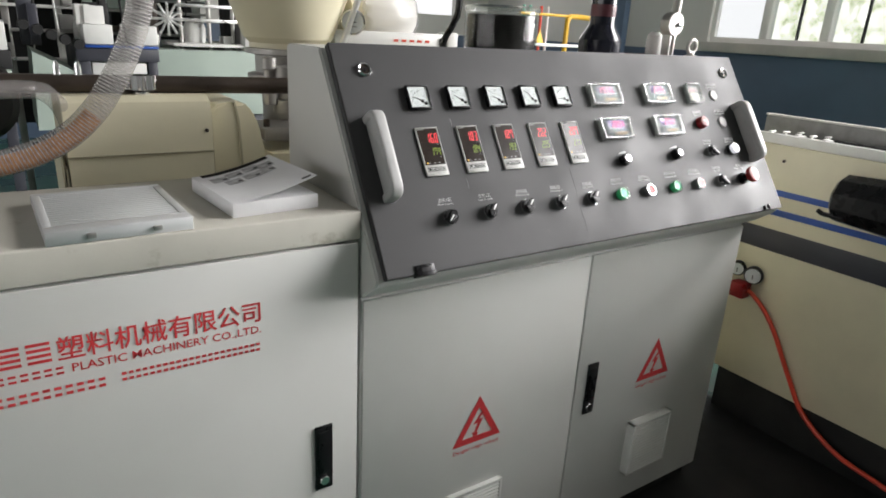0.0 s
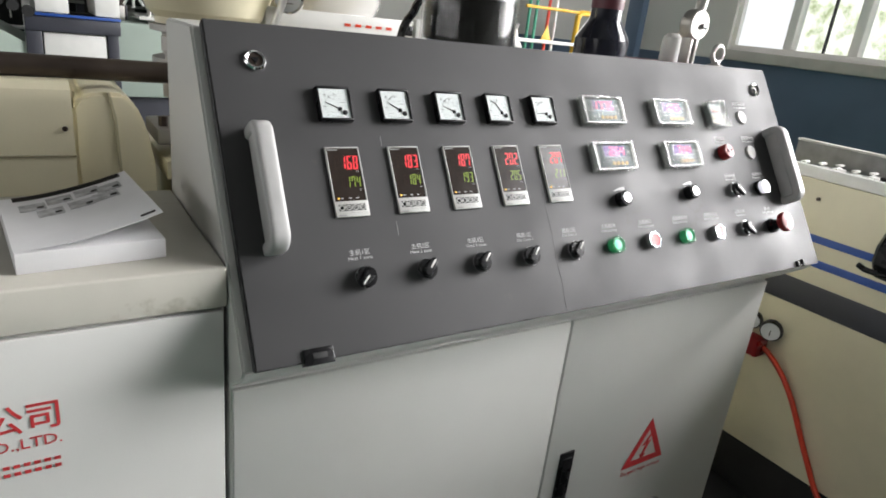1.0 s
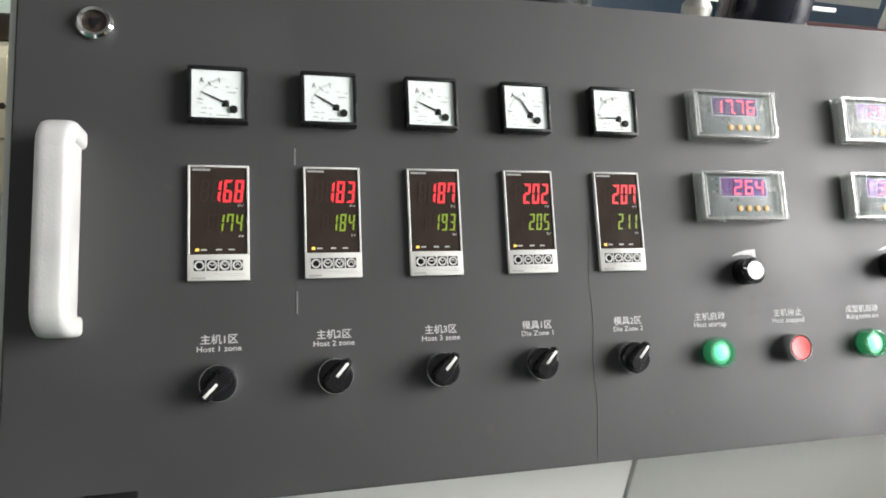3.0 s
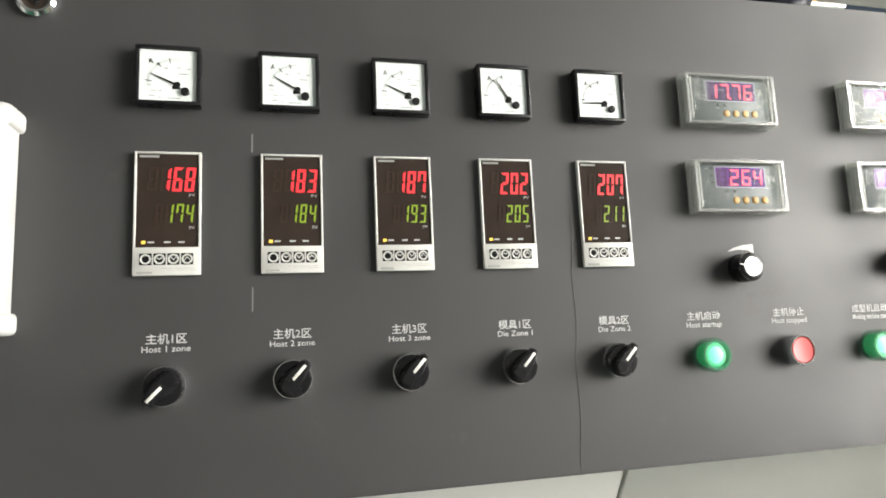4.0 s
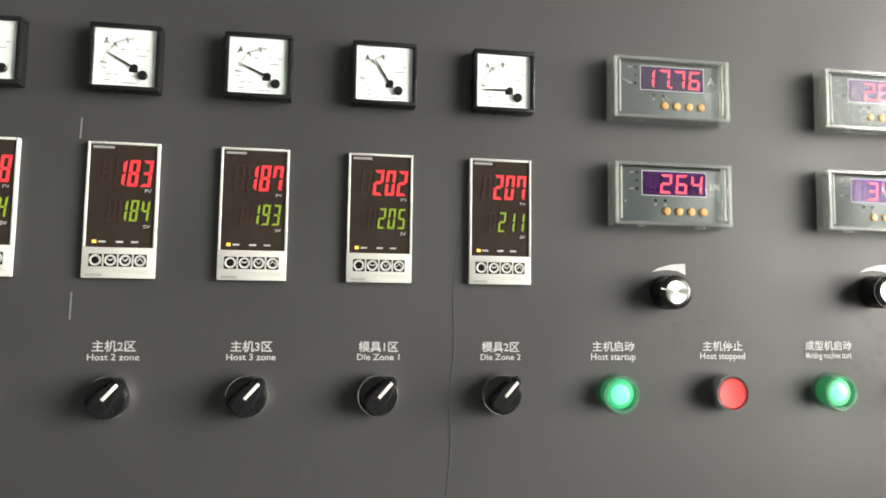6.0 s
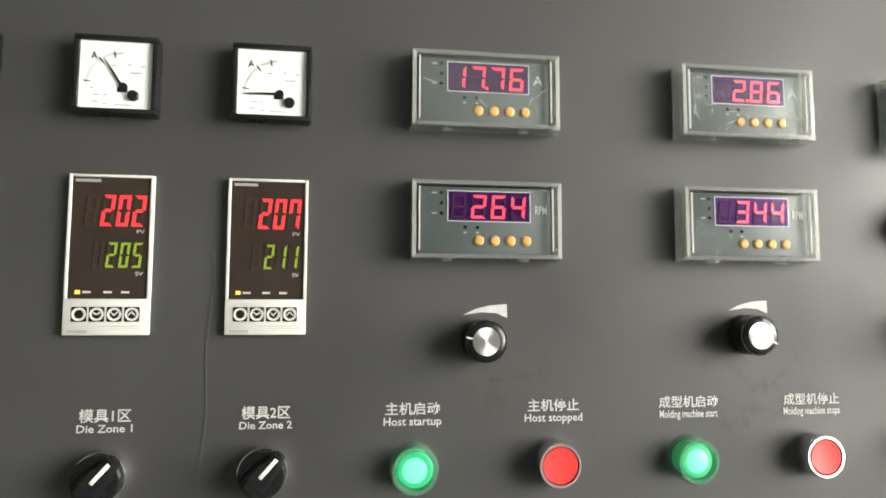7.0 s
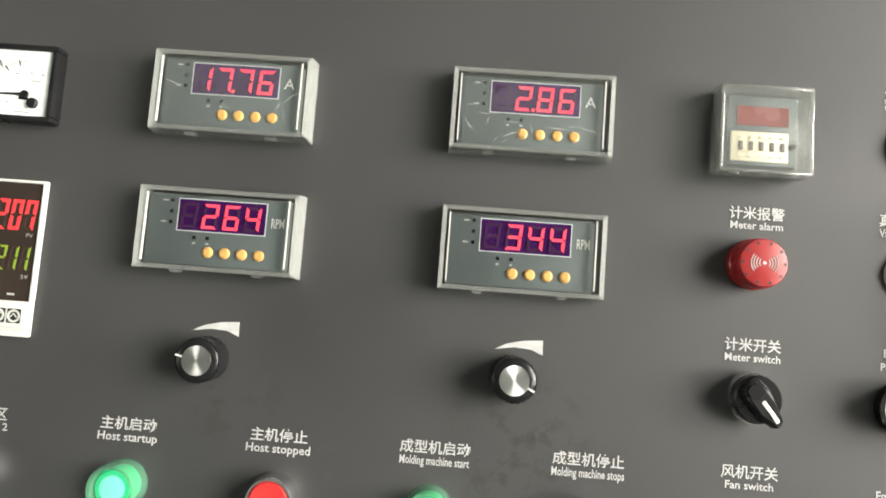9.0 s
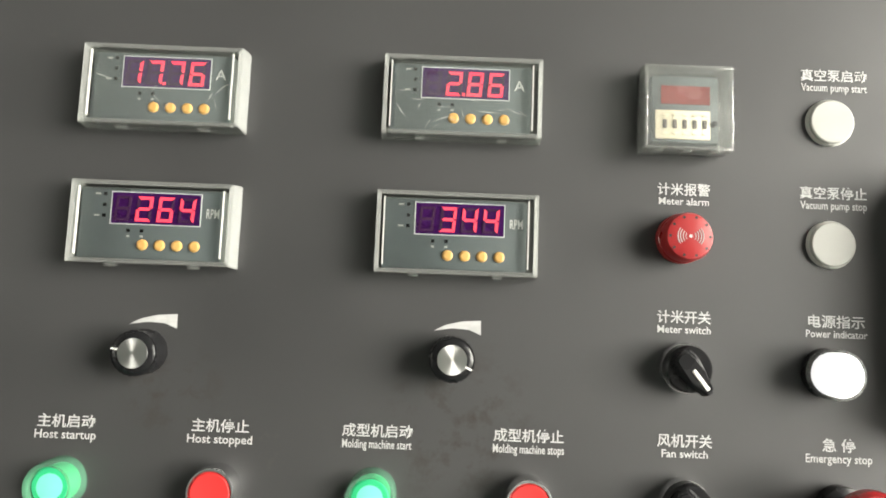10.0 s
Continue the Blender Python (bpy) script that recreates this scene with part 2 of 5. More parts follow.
MAROON = mat("maroon_cover", (0.10, 0.02, 0.03), 0.4, var=0.15, scale=20)
RESIN = mat("amber_resin", (0.46, 0.17, 0.018), 0.4, var=0.3, scale=60, bump=0.3, bscale=300)
PALE_GREEN = mat("pale_green_bed", (0.42, 0.50, 0.44), 0.45, var=0.06, scale=3)


def brushed_cap():
    """Aluminium turned on a lathe: the highlight fans out from the centre."""
    m = bpy.data.materials.new("turned_aluminium")
    m.use_nodes = True
    n, l = m.node_tree.nodes, m.node_tree.links
    b, t = n["Principled BSDF"], n.new("ShaderNodeTangent")
    t.direction_type, t.axis = "RADIAL", "Z"
    socket(b, "Base Color", (0.80, 0.80, 0.79, 1)), socket(b, "Metallic", 1.0), socket(b, "Roughness", 0.34), socket(b, "Anisotropic", 0.92)
    l.new(t.outputs[0], b.inputs["Tangent"])
    return m


TURNED = brushed_cap()


def outside_view():
    """Overexposed garden behind the windows."""
    m = bpy.data.materials.new("garden_in_daylight")
    m.use_nodes = True
    n, l = m.node_tree.nodes, m.node_tree.links
    n.remove(n["Principled BSDF"])
    tc, a, r, e = n.new("ShaderNodeTexCoord"), n.new("ShaderNodeTexNoise"), n.new("ShaderNodeValToRGB"), n.new("ShaderNodeEmission")
    socket(a, "Scale", 5.0), socket(a, "Detail", 8.0), socket(a, "Roughness", 0.7)
    l.new(tc.outputs["Object"], a.inputs["Vector"]), l.new(a.outputs["Fac"], r.inputs[0])
    r.color_ramp.elements[0].position, r.color_ramp.elements[0].color = 0.34, (0.36, 0.42, 0.20, 1)
    r.color_ramp.elements[1].position, r.color_ramp.elements[1].color = 0.58, (1.0, 1.0, 0.90, 1)
    l.new(r.outputs[0], e.inputs[0])
    socket(e, "Strength", 1.7)
    l.new(e.outputs[0], n["Material Output"].inputs["Surface"])
    return m


GARDEN = outside_view()
SKY_GLOW = glow("white_sky", (1.0, 1.0, 0.99), 1.3)

# ---- mesh helpers ----


def box(bm, x0, x1, y0, y1, z0, z1, bevel=0.0, seg=2):
    made = bmesh.ops.create_cube(bm, size=1.0)["verts"]
    for v in made:
        v.co = Vector((x0 + (v.co.x + 0.5) * (x1 - x0), y0 + (v.co.y + 0.5) * (y1 - y0), z0 + (v.co.z + 0.5) * (z1 - z0)))
    if bevel:
        edges = list({e for v in made for e in v.link_edges})
        bmesh.ops.bevel(bm, geom=edges, offset=bevel, segments=seg, affect="EDGES", profile=0.5)
    return bm


def lathe(bm, profile, seg=32, m=None):
    """A turned solid round z from (radius, height) pairs; a radius of 0 closes it."""
    m = m or Matrix.Identity(4)
    rings = []
    for r, z in profile:
        if r <= 1e-6:
            rings.append([bm.verts.new(m @ Vector((0, 0, z)))])
        else:
            rings.append([bm.verts.new(m @ Vector((r * math.cos(2 * math.pi * k / seg), r * math.sin(2 * math.pi * k / seg), z))) for k in range(seg)])
    for a, b in zip(rings, rings[1:]):
        for k in range(seg):
            j = (k + 1) % seg
            if len(a) == 1 and len(b) == 1:
                continue
            if len(a) == 1:
                bm.faces.new((a[0], b[j], b[k])[::-1])
            elif len(b) == 1:
                bm.faces.new((a[k], a[j], b[0]))
            else:
                bm.faces.new((a[k], a[j], b[j], b[k]))
    return bm


def prism(bm, outline, z0, z1, m=None):
    """A plate with that (x, y) outline between two heights."""
    m = m or Matrix.Identity(4)
    lo = [bm.verts.new(m @ Vector((x, y, z0))) for x, y in outline]
    hi = [bm.verts.new(m @ Vector((x, y, z1))) for x, y in outline]
    bm.faces.new(hi), bm.faces.new(lo[::-1])
    for k in range(len(lo)):
        j = (k + 1) % len(lo)
        bm.faces.new((lo[k], lo[j], hi[j], hi[k]))
    return bm


def smooth_line(points, steps=8):
    """A Catmull-Rom line through the points."""
    p = [Vector(q) for q in points]
    p = [2 * p[0] - p[1], *p, 2 * p[-1] - p[-2]]
    out = []
    for a, b, c, d in zip(p, p[1:], p[2:], p[3:]):
        for k in range(steps):
            s = k / steps
            out.append(0.5 * (2 * b + (c - a) * s + (2 * a - 5 * b + 4 * c - d) * s * s + (3 * b - a - 3 * c + d) * s ** 3))
    return out + [p[-2]]


def tube(bm, points, r, seg=10, ripple=0.0):
    """A round hose or bar along a line; ripple makes every other ring wider."""
    pts = [Vector(q) for q in points]
    side, rings = Vector((0.13, 0.21, 0.97)), []
    for k, p in enumerate(pts):
        d = (pts[min(k + 1, len(pts) - 1)] - pts[max(k - 1, 0)]).normalized()
        x = (side - d * side.dot(d)).normalized()
        y, rr = d.cross(x), r * (1 + (ripple if k % 2 else 0))
        rings.append([bm.verts.new(p + rr * (math.cos(2 * math.pi * j / seg) * x + math.sin(2 * math.pi * j / seg) * y)) for j in range(seg)])
    for a, b in zip(rings, rings[1:]):
        for j in range(seg):
            i = (j + 1) % seg
            bm.faces.new((a[j], a[i], b[i], b[j]))
    bm.faces.new(rings[0][::-1]), bm.faces.new(rings[-1])
    return bm


def B():
    return bmesh.new()


def part(name, bm, material, parent=None, label="", sharp=25.0):
    """Links a bmesh as one mesh object under a thing or a part."""
    me = bpy.data.meshes.new(name)
    bmesh.ops.recalc_face_normals(bm, faces=bm.faces)
    bm.to_mesh(me)
    bm.free()
    me.materials.append(material)
    me.polygons.foreach_set("use_smooth", [True] * len(me.polygons))
    me.set_sharp_from_angle(angle=radians(sharp))
    ob = new(name, me)
    if parent:
        ob.parent = parent
    if label:
        ob["label"] = label
    return ob


def thing(name, m, label, category, group=""):
    ob = new(name)
    ob.empty_display_size = 0.02
    ob.matrix_world = m
    return tagged(ob, label, category, group)


def structure(name, bm, material, label, category):
    return tagged(part(name, bm, material), label, category, kind="structure")


def letters(body, x0, x1, y0, y1, z=0.0, depth=0.0003, heavy=0.0):
    """A word, as a bmesh that fills the rectangle."""
    cu = bpy.data.curves.new("word", "FONT")
    cu.body, cu.extrude, cu.resolution_u, cu.offset = body, 0.0, 2, heavy
    ob = new("word", cu)
    me = bpy.data.meshes.new_from_object(ob.evaluated_get(bpy.context.evaluated_depsgraph_get()))
    bpy.data.objects.remove(ob)
    bpy.data.curves.remove(cu)
    bm = B()
    bm.from_mesh(me)
    bpy.data.meshes.remove(me)
    xs, ys = [v.co.x for v in bm.verts], [v.co.y for v in bm.verts]
    fx, fy = (x1 - x0) / (max(xs) - min(xs)), (y1 - y0) / (max(ys) - min(ys))
    ax, ay = min(xs), min(ys)
    for v in bm.verts:
        v.co = Vector((x0 + (v.co.x - ax) * fx, y0 + (v.co.y - ay) * fy, z + depth))
    return bm


SEGMENTS = {"0": "abcdef", "1": "bc", "2": "abged", "3": "abgcd", "4": "fgbc", "5": "afgcd", "6": "afgedc", "7": "abc", "8": "abcdefg", "9": "abcdfg", " ": ""}


def seven(name, material, parent, text, x0, y0, w, h, pitch, z, thick, slant=0.10, ghost=False, seven_lit="abc"):
    """Seven-segment figures, each segment a part; with ghost, those segments that are not lit."""
    t, g, n = thick, thick * 0.16, 0
    for ch in text:
        if ch == ".":
            if not ghost:
                xx = x0 + (n - 1) * pitch + w + 0.5 * t
                part("decimal_point", prism(B(), [(xx, y0), (xx + t, y0), (xx + t, y0 + t), (xx, y0 + t)], z, z + 0.0003), material, parent)
            continue
        ox = x0 + n * pitch
        n += 1
        bars = {
            "a": [(0, h), (w, h), (w - t, h - t), (t, h - t)], "d": [(0, 0), (t, t), (w - t, t), (w, 0)],
            "g": [(t * 0.5, h / 2), (t, h / 2 + t / 2), (w - t, h / 2 + t / 2), (w - t * 0.5, h / 2), (w - t, h / 2 - t / 2), (t, h / 2 - t / 2)],
            "f": [(0, h - g), (t, h - t - g), (t, h / 2 + t / 2 + g), (0, h / 2 + g)], "b": [(w, h - g), (w, h / 2 + g), (w - t, h / 2 + t / 2 + g), (w - t, h - t - g)],
            "e": [(0, g), (0, h / 2 - g), (t, h / 2 - t / 2 - g), (t, t + g)], "c": [(w, g), (w - t, t + g), (w - t, h / 2 - t / 2 - g), (w, h / 2 - g)],
        }
        for key, outline in bars.items():
            if (key in (seven_lit if ch == "7" else SEGMENTS[ch])) != ghost:
                part(name, prism(B(), [(ox + x + slant * y, y0 + y) for x, y in outline], z, z + 0.0003), material, parent)


# ---- the hall ----
structure("floor", box(B(), -8, 9, -6, 7.2, -0.1, 0), FLOOR, "green painted factory floor, worn and stained", "floor")
# Thin black sheet added to make the floor dark here.
structure("dark_floor_sheet", box(B(), 0.2, 1.62, -1.9, 2.6, 0, 0.012, 0.003), DARK_SHEET, "thin black sheet over the floor between console and machine", "floor mat")
# Out of view: ceiling, west and south walls, coloured dark to weaken the fill.
structure("ceiling", box(B(), -8, 5.7, -6, 7.2, 6.0, 6.1), CEIL, "unseen ceiling, dark to limit bounced light", "ceiling")
structure("wall_west", box(B(), -8.2, -8.0, -6, 7.2, 0, 6), HALL, "unseen hall wall, dark to limit bounced light", "wall")
structure("wall_south", box(B(), -8, 5.5, -6.2, -6, 0, 6), HALL, "unseen hall wall, dark to limit bounced light", "wall")

BAYS = [(0.95, 3.24), (-3.4, -0.2), (-5.6, -3.8)]
bm = B()
box(bm, 5.5, 5.7, -6, 7.2, 1.24, 1.33), box(bm, 5.5, 5.7, -6, 7.2, 3.1, 3.5), box(bm, 5.5, 5.7, -6, 7.2, 5.265, 6)
box(bm, 5.5, 5.7, -0.2, 7.2, 3.5, 5.265), box(bm, 5.5, 5.7, -6, -3.4, 3.5, 5.265)
for y0, y1 in [(3.24, 7.2), (-0.2, 0.95), (-3.8, -3.4), (-6, -5.6)]:
    box(bm, 5.5, 5.7, y0, y1, 1.33, 3.1)
wall_east = structure("wall_east", bm, WALL, "off-white hall wall with a row of windows", "wall")
structure("wall_east_dado", box(B(), 5.496, 5.7, -6, 7.2, 0, 1.238), BLUE_WALL, "navy blue painted lower part of the wall", "wall")
structure("window_sill", box(B(), 5.40, 5.52, -5.6, 3.3, 1.243, 1.335, 0.01), SILL, "dusty stone window sill over the blue dado", "sill")


def window(n, y0, y1, z=1.335):
    """A bay of white sliding sashes."""
    w = tagged(new("window_%d" % n), "white metal sliding window with several panes, garden behind it", "window", "windows of the hall", "structure")
    w.location = (5.58, y0, z)
    span, k = y1 - y0, max(2, round((y1 - y0) / 0.56))
    bm = B()
    box(bm, -0.04, 0.04, 0, span, 0, 0.05, 0.004), box(bm, -0.04, 0.04, 0, span, 1.72, 1.765, 0.004)
    box(bm, -0.04, 0.04, 0, 0.045, 0.05, 1.72), box(bm, -0.04, 0.04, span - 0.045, span, 0.05, 1.72)
    part("window_frame", bm, FRAME, w)
    for i in range(k):
        a, b = span * i / k, span * (i + 1) / k
        if i:
            part("mullion", box(B(), -0.05, 0.05, a - 0.04, a + 0.04, 0.05, 1.72, 0.006), FRAME, w)
        pane = part("pane", box(B(), -0.004, 0.004, a + 0.03, b - 0.03, 0.05, 1.72), GLASS, w)
        pane.visible_shadow = False
        # The last sash is frosted white; its daylight is an emission in the panel.
        if n == 1 and i == k - 1:
            part("frosted_pane", box(B(), 0.006, 0.012, a + 0.04, b - 0.05, 0.05, 1.72), SKY_GLOW, w, "white frosted sash panel with a glow of its own for daylight")
        else:
            part("sash_bar", box(B(), 0.02, 0.05, (a + b) / 2 - 0.008, (a + b) / 2 + 0.008, 0.05, 1.72), BLACK_MATT, w)


for n, (y0, y1) in enumerate(BAYS):
    window(n + 1, y0, y1)
window(4, -3.4, -0.2, 3.5)
tagged(part("garden_backdrop", box(B(), 8.2, 8.25, -1, 9, 0.2, 2.25), GARDEN), "overexposed green hedge seen through the windows", "backdrop", kind="structure")
tagged(part("sky_backdrop", box(B(), 8.6, 8.65, -3, 12, 1.5, 7.0), SKY_GLOW), "white overcast sky seen through the windows", "backdrop", kind="structure")

bm = B()
box(bm, -8, 5.5, 7.0, 7.2, 1.24, 1.5), box(bm, -8, 5.5, 7.0, 7.2, 3.2, 6), box(bm, -8, 4.2, 7.0, 7.2, 1.5, 3.2), box(bm, 5.0, 5.5, 7.0, 7.2, 1.5, 3.2)
structure("wall_north", bm, WALL, "off-white far wall with bright windows", "wall")
structure("wall_north_dado", box(B(), -8, 5.5, 6.99, 7.2, 0, 1.238), BLUE_WALL, "navy blue painted lower part of the far wall", "wall")
tagged(part("far_sky_backdrop", box(B(), 3.6, 5.6, 7.6, 7.65, 1.2, 3.4), SKY_GLOW), "white sky behind the far windows", "backdrop", kind="structure")
structure("wall_column", box(B(), 5.25, 5.34, 4.16, 4.36, 0, 6, 0.01), BLUE_WALL, "dark blue steel column beside the window wall", "column")

# ---- the console ----
SLOPE = pose(0, 0, 1.14, 90 - 33.2, 0, 0)


def on_panel(u, v, w=0.0, turn=0.0):
    return SLOPE @ pose(u, v, w, 0, 0, turn)


def upright(x, y, z):
    """A frame that stands on the doors: x along them, y up, z out."""
    return pose(x, y, z, 90, 0, 0)


console = thing("control_console", pose(-0.041, -0.07, 0), "cream sheet-metal control console with a sloping dark panel", "console")


def under(ob, parent):
    """Parents ob without moving it."""
    bpy.context.view_layer.update()
    ob.parent = parent
    ob.matrix_parent_inverse = parent.matrix_world.inverted()
    return ob


def side(v, w):
    q = SLOPE @ Vector((0, v, w))
    return q.y, q.z


TOPY, TOPZ = side(0.172, -0.016)
LOWY, LOWZ = side(-0.269, -0.016)
YZ = Matrix(((0, 0, 1, 0), (1, 0, 0, 0), (0, 1, 0, 0), (0, 0, 0, 1)))
bm = prism(B(), [(TOPY, TOPZ), (LOWY, LOWZ), (LOWY + 0.006, LOWZ - 0.012), (-0.0715, 0.853), (0.272, 0.853), (0.272, TOPZ - 0.004), (0.262, TOPZ)], -0.041, 1.178, YZ)
bmesh.ops.bevel(bm, geom=bm.edges[:], offset=0.003, segments=2, affect="EDGES")
under(part("upper_housing", bm, CREAM), console)
under(part("lower_housing", box(B(), -0.039, 1.138, -0.066, 0.27, 0.055, 0.8525, 0.003), CREAM), console)
under(part("plinth", box(B(), -0.03, 1.12, -0.05, 0.26, 0.012, 0.055), BLACK_MATT), console)

bm = prism(B(), [(-0.030, -0.2705), (1.1735, -0.2705), (1.1735, 0.1735), (-0.030, 0.1735)], -0.0155, 0.0, None)
bmesh.ops.bevel(bm, geom=[e for e in bm.edges], offset=0.0018, segments=2, affect="EDGES")
panel = part("front_panel", bm, PANEL, None, "dark grey powder-coated sloping instrument panel")
panel.matrix_world = SLOPE
under(panel, console)


def printed(name, bm, material, label=""):
    """Lettering and marks on the panel, in the panel's own measures."""
    ob = part(name, bm, material, panel, label)
    return ob


for name, x0, x1 in [("console_door", -0.036, 0.5435), ("console_door", 0.5485, 1.134)]:
    door = under(part(name, box(B(), x0, x1, -0.0745, -0.066, 0.062, 0.846, 0.002), CREAM), console)


def lock_plate(parent, x, z0, z1):
    """A narrow swing-handle lock let into a door."""
    w = (z1 - z0) * 0.125
    body = under(part("lock", box(B(), x - w, x + w, -0.0785, -0.0735, z0, z1, 0.0018), BLACK, None, "black recessed swing-handle lock"), parent)
    under(part("lock_lever", box(B(), x - w * 0.62, x + w * 0.62, -0.0815, -0.078, z0 + 0.038, z1 - 0.012, 0.0015), BLACK), body)
    bm = lathe(B(), [(0, 0.004), (0.0085, 0.004), (0.0095, 0.002), (0.0095, 0)], 24, pose(x, -0.0785, z0 + 0.02, 90))
    under(part("key_cylinder", bm, CHROME, None, "chrome key cylinder"), body)


def warning_sign(parent, x, z, s):
    """Red triangle with a lightning arrow, printed on the door, with two words below."""
    bm = B()
    h = s * 1.76
    top, rt, lf = (x, z + h), (x + s, z), (x - s, z)
    k = 0.62
    cx, cz = x, z + h * 0.345
    inner = [(cx + (p[0] - cx) * k, cz + (p[1] - cz) * k) for p in (top, rt, lf)]
    outer = [top, rt, lf]
    T_ = upright(0, -0.0752, 0)
    for a in range(3):
        b = (a + 1) % 3
        prism(bm, [outer[a], outer[b], inner[b], inner[a]], 0, 0.0004, T_)
    bolt = [(0.10, 0.62), (-0.20, 0.30), (-0.02, 0.32), (-0.14, 0.04), (-0.24, 0.06), (-0.12, -0.16), (0.06, 0.02), (-0.04, 0.03), (0.20, 0.44), (0.02, 0.42), (0.22, 0.62)]
    prism(bm, [(cx + bx * s, cz + (bz - 0.22) * s * 1.25) for bx, bz in bolt], 0, 0.0004, T_)
    sign = under(part("warning_sign", bm, RED_INK, None, "red high-voltage warning triangle"), parent)
    bm = letters("Danger! High voltage", -s * 0.95, s * 0.95, 0, 0.0125, heavy=0.01)
    ob = part("warning_words", bm, RED_INK)
    ob.matrix_world = upright(x, -0.0752, z - 0.022)
    under(ob, parent)


def louvre(parent, x0, x1, z0, z1, d=0.0):
    """White ventilation grille with sloping slats."""
    bm = B()
    for a in [(x0, x1, z1 - 0.008, z1), (x0, x1, z0, z0 + 0.008), (x0, x0 + 0.008, z0, z1), (x1 - 0.008, x1, z0, z1)]:
        box(bm, a[0], a[1], -0.086 - d, -0.0735, a[2], a[3], 0.0015)
    n = int((z1 - z0 - 0.02) / 0.0095)
    for k in range(n):
        zz = z0 + 0.012 + k * 0.0095
        prism(bm, [(-0.0735 - d, zz), (-0.0735 - d, zz + 0.009), (-0.0855 - d, zz + 0.0025), (-0.0855 - d, zz)], x0 + 0.006, x1 - 0.006, YZ)
    under(part("vent", bm, WHITE, None, "white plastic louvred ventilation grille"), parent)


doors = [o for o in console.children if o.name.startswith("console_door")]
lock_plate(doors[1], 0.600, 0.412, 0.555)
warning_sign(doors[0], 0.249, 0.4505, 0.066)
warning_sign(doors[1], 0.843, 0.4505, 0.066)
louvre(doors[0], 0.170, 0.328, 0.165, 0.328)
louvre(doors[1], 0.772, 0.930, 0.165, 0.328, 0.014)

# ---- the low cabinet beside it ----
cabinet = thing("electrical_cabinet", pose(-1.3, -0.07, 0), "low cream electrical cabinet with red company lettering", "cabinet")
under(part("housing", box(B(), -1.35, -0.0445, -0.066, 0.262, 0.055, 0.962, 0.003), CREAM), cabinet)
under(part("plinth", box(B(), -1.33, -0.05, -0.05, 0.25, 0.0, 0.055), BLACK_MATT), cabinet)
under(part("worktop", box(B(), -1.352, -0.0425, -0.0745, 0.265, 0.9655, 1.017, 0.004, 3), DUSTY_TOP, None, "dusty cream folded sheet-metal top"), cabinet)
cdoor = under(part("cabinet_door", box(B(), -0.74, -0.047, -0.0745, -0.066, 0.062, 0.9615, 0.002), CREAM), cabinet)
under(part("cabinet_door", box(B(), -1.346, -0.745, -0.0745, -0.066, 0.062, 0.9615, 0.002), CREAM), cabinet)
lock_plate(cdoor, -0.1165, 0.473, 0.613)

random.seed(4)


def bars(name, x0, x1, z0, z1, count, fill, stripes):
    """A line of lettering as plain bars of its size."""
    bm, pitch = B(), (x1 - x0) / count
    T_ = upright(0, -0.0752, 0)
    for k in range(count):
        a = x0 + k * pitch
        b = a + pitch * fill
        if stripes == 1:
            prism(bm, [(a, z0), (b, z0), (b, z1), (a, z1)], 0, 0.0003, T_)
            continue
        for i in range(stripes):
            s0 = z0 + (z1 - z0) * i / (stripes - 0.45)
            prism(bm, [(a, s0), (b, s0), (b, s0 + (z1 - z0) * 0.55 / stripes * 1.05), (a, s0 + (z1 - z0) * 0.55 / stripes * 1.05)], 0, 0.0003, T_)
    under(part(name, bm, RED_INK, None, "red printed lettering"), cdoor)


def red_words(body, x0, x1, z0, z1, heavy):
    ob = part("lettering", letters(body, 0, x1 - x0, 0, z1 - z0, 0, heavy=heavy), RED_INK, None, "red printed words")
    ob.matrix_world = upright(x0, -0.0752, z0)
    under(ob, cdoor)


bars("lettering", -0.655, -0.5113, 0.852, 0.883, 4, 0.80, 4)
red_words("塑料机械有限公司", -0.5110, -0.224, 0.849, 0.886, 0.010)
bars("lettering", -0.700, -0.5020, 0.829, 0.8415, 14, 0.66, 2)
red_words("PLASTIC MACHINERY CO.,LTD.", -0.4960, -0.224, 0.827, 0.8425, 0.006)
bars("lettering", -0.690, -0.452, 0.795, 0.811, 17, 0.64, 2)
bars("lettering", -0.435, -0.224, 0.797, 0.812, 22, 0.66, 2)

# ---- the instruments on the panel ----
COL = [0.1243 + 0.0914 * k for k in range(11)]
ROW_A, ROW_C, ROW_K = 0.0598, -0.048, -0.1775


def ring_tick(bm, cx, cy, r0, r1, ang, width, z):
    c, s = math.cos(ang), math.sin(ang)
    prism(bm, [(cx + r0 * c - width * s, cy + r0 * s + width * c), (cx + r0 * c + width * s, cy + r0 * s - width * c),
               (cx + r1 * c + width * s, cy + r1 * s - width * c), (cx + r1 * c - width * s, cy + r1 * s + width * c)], z, z + 0.0002)


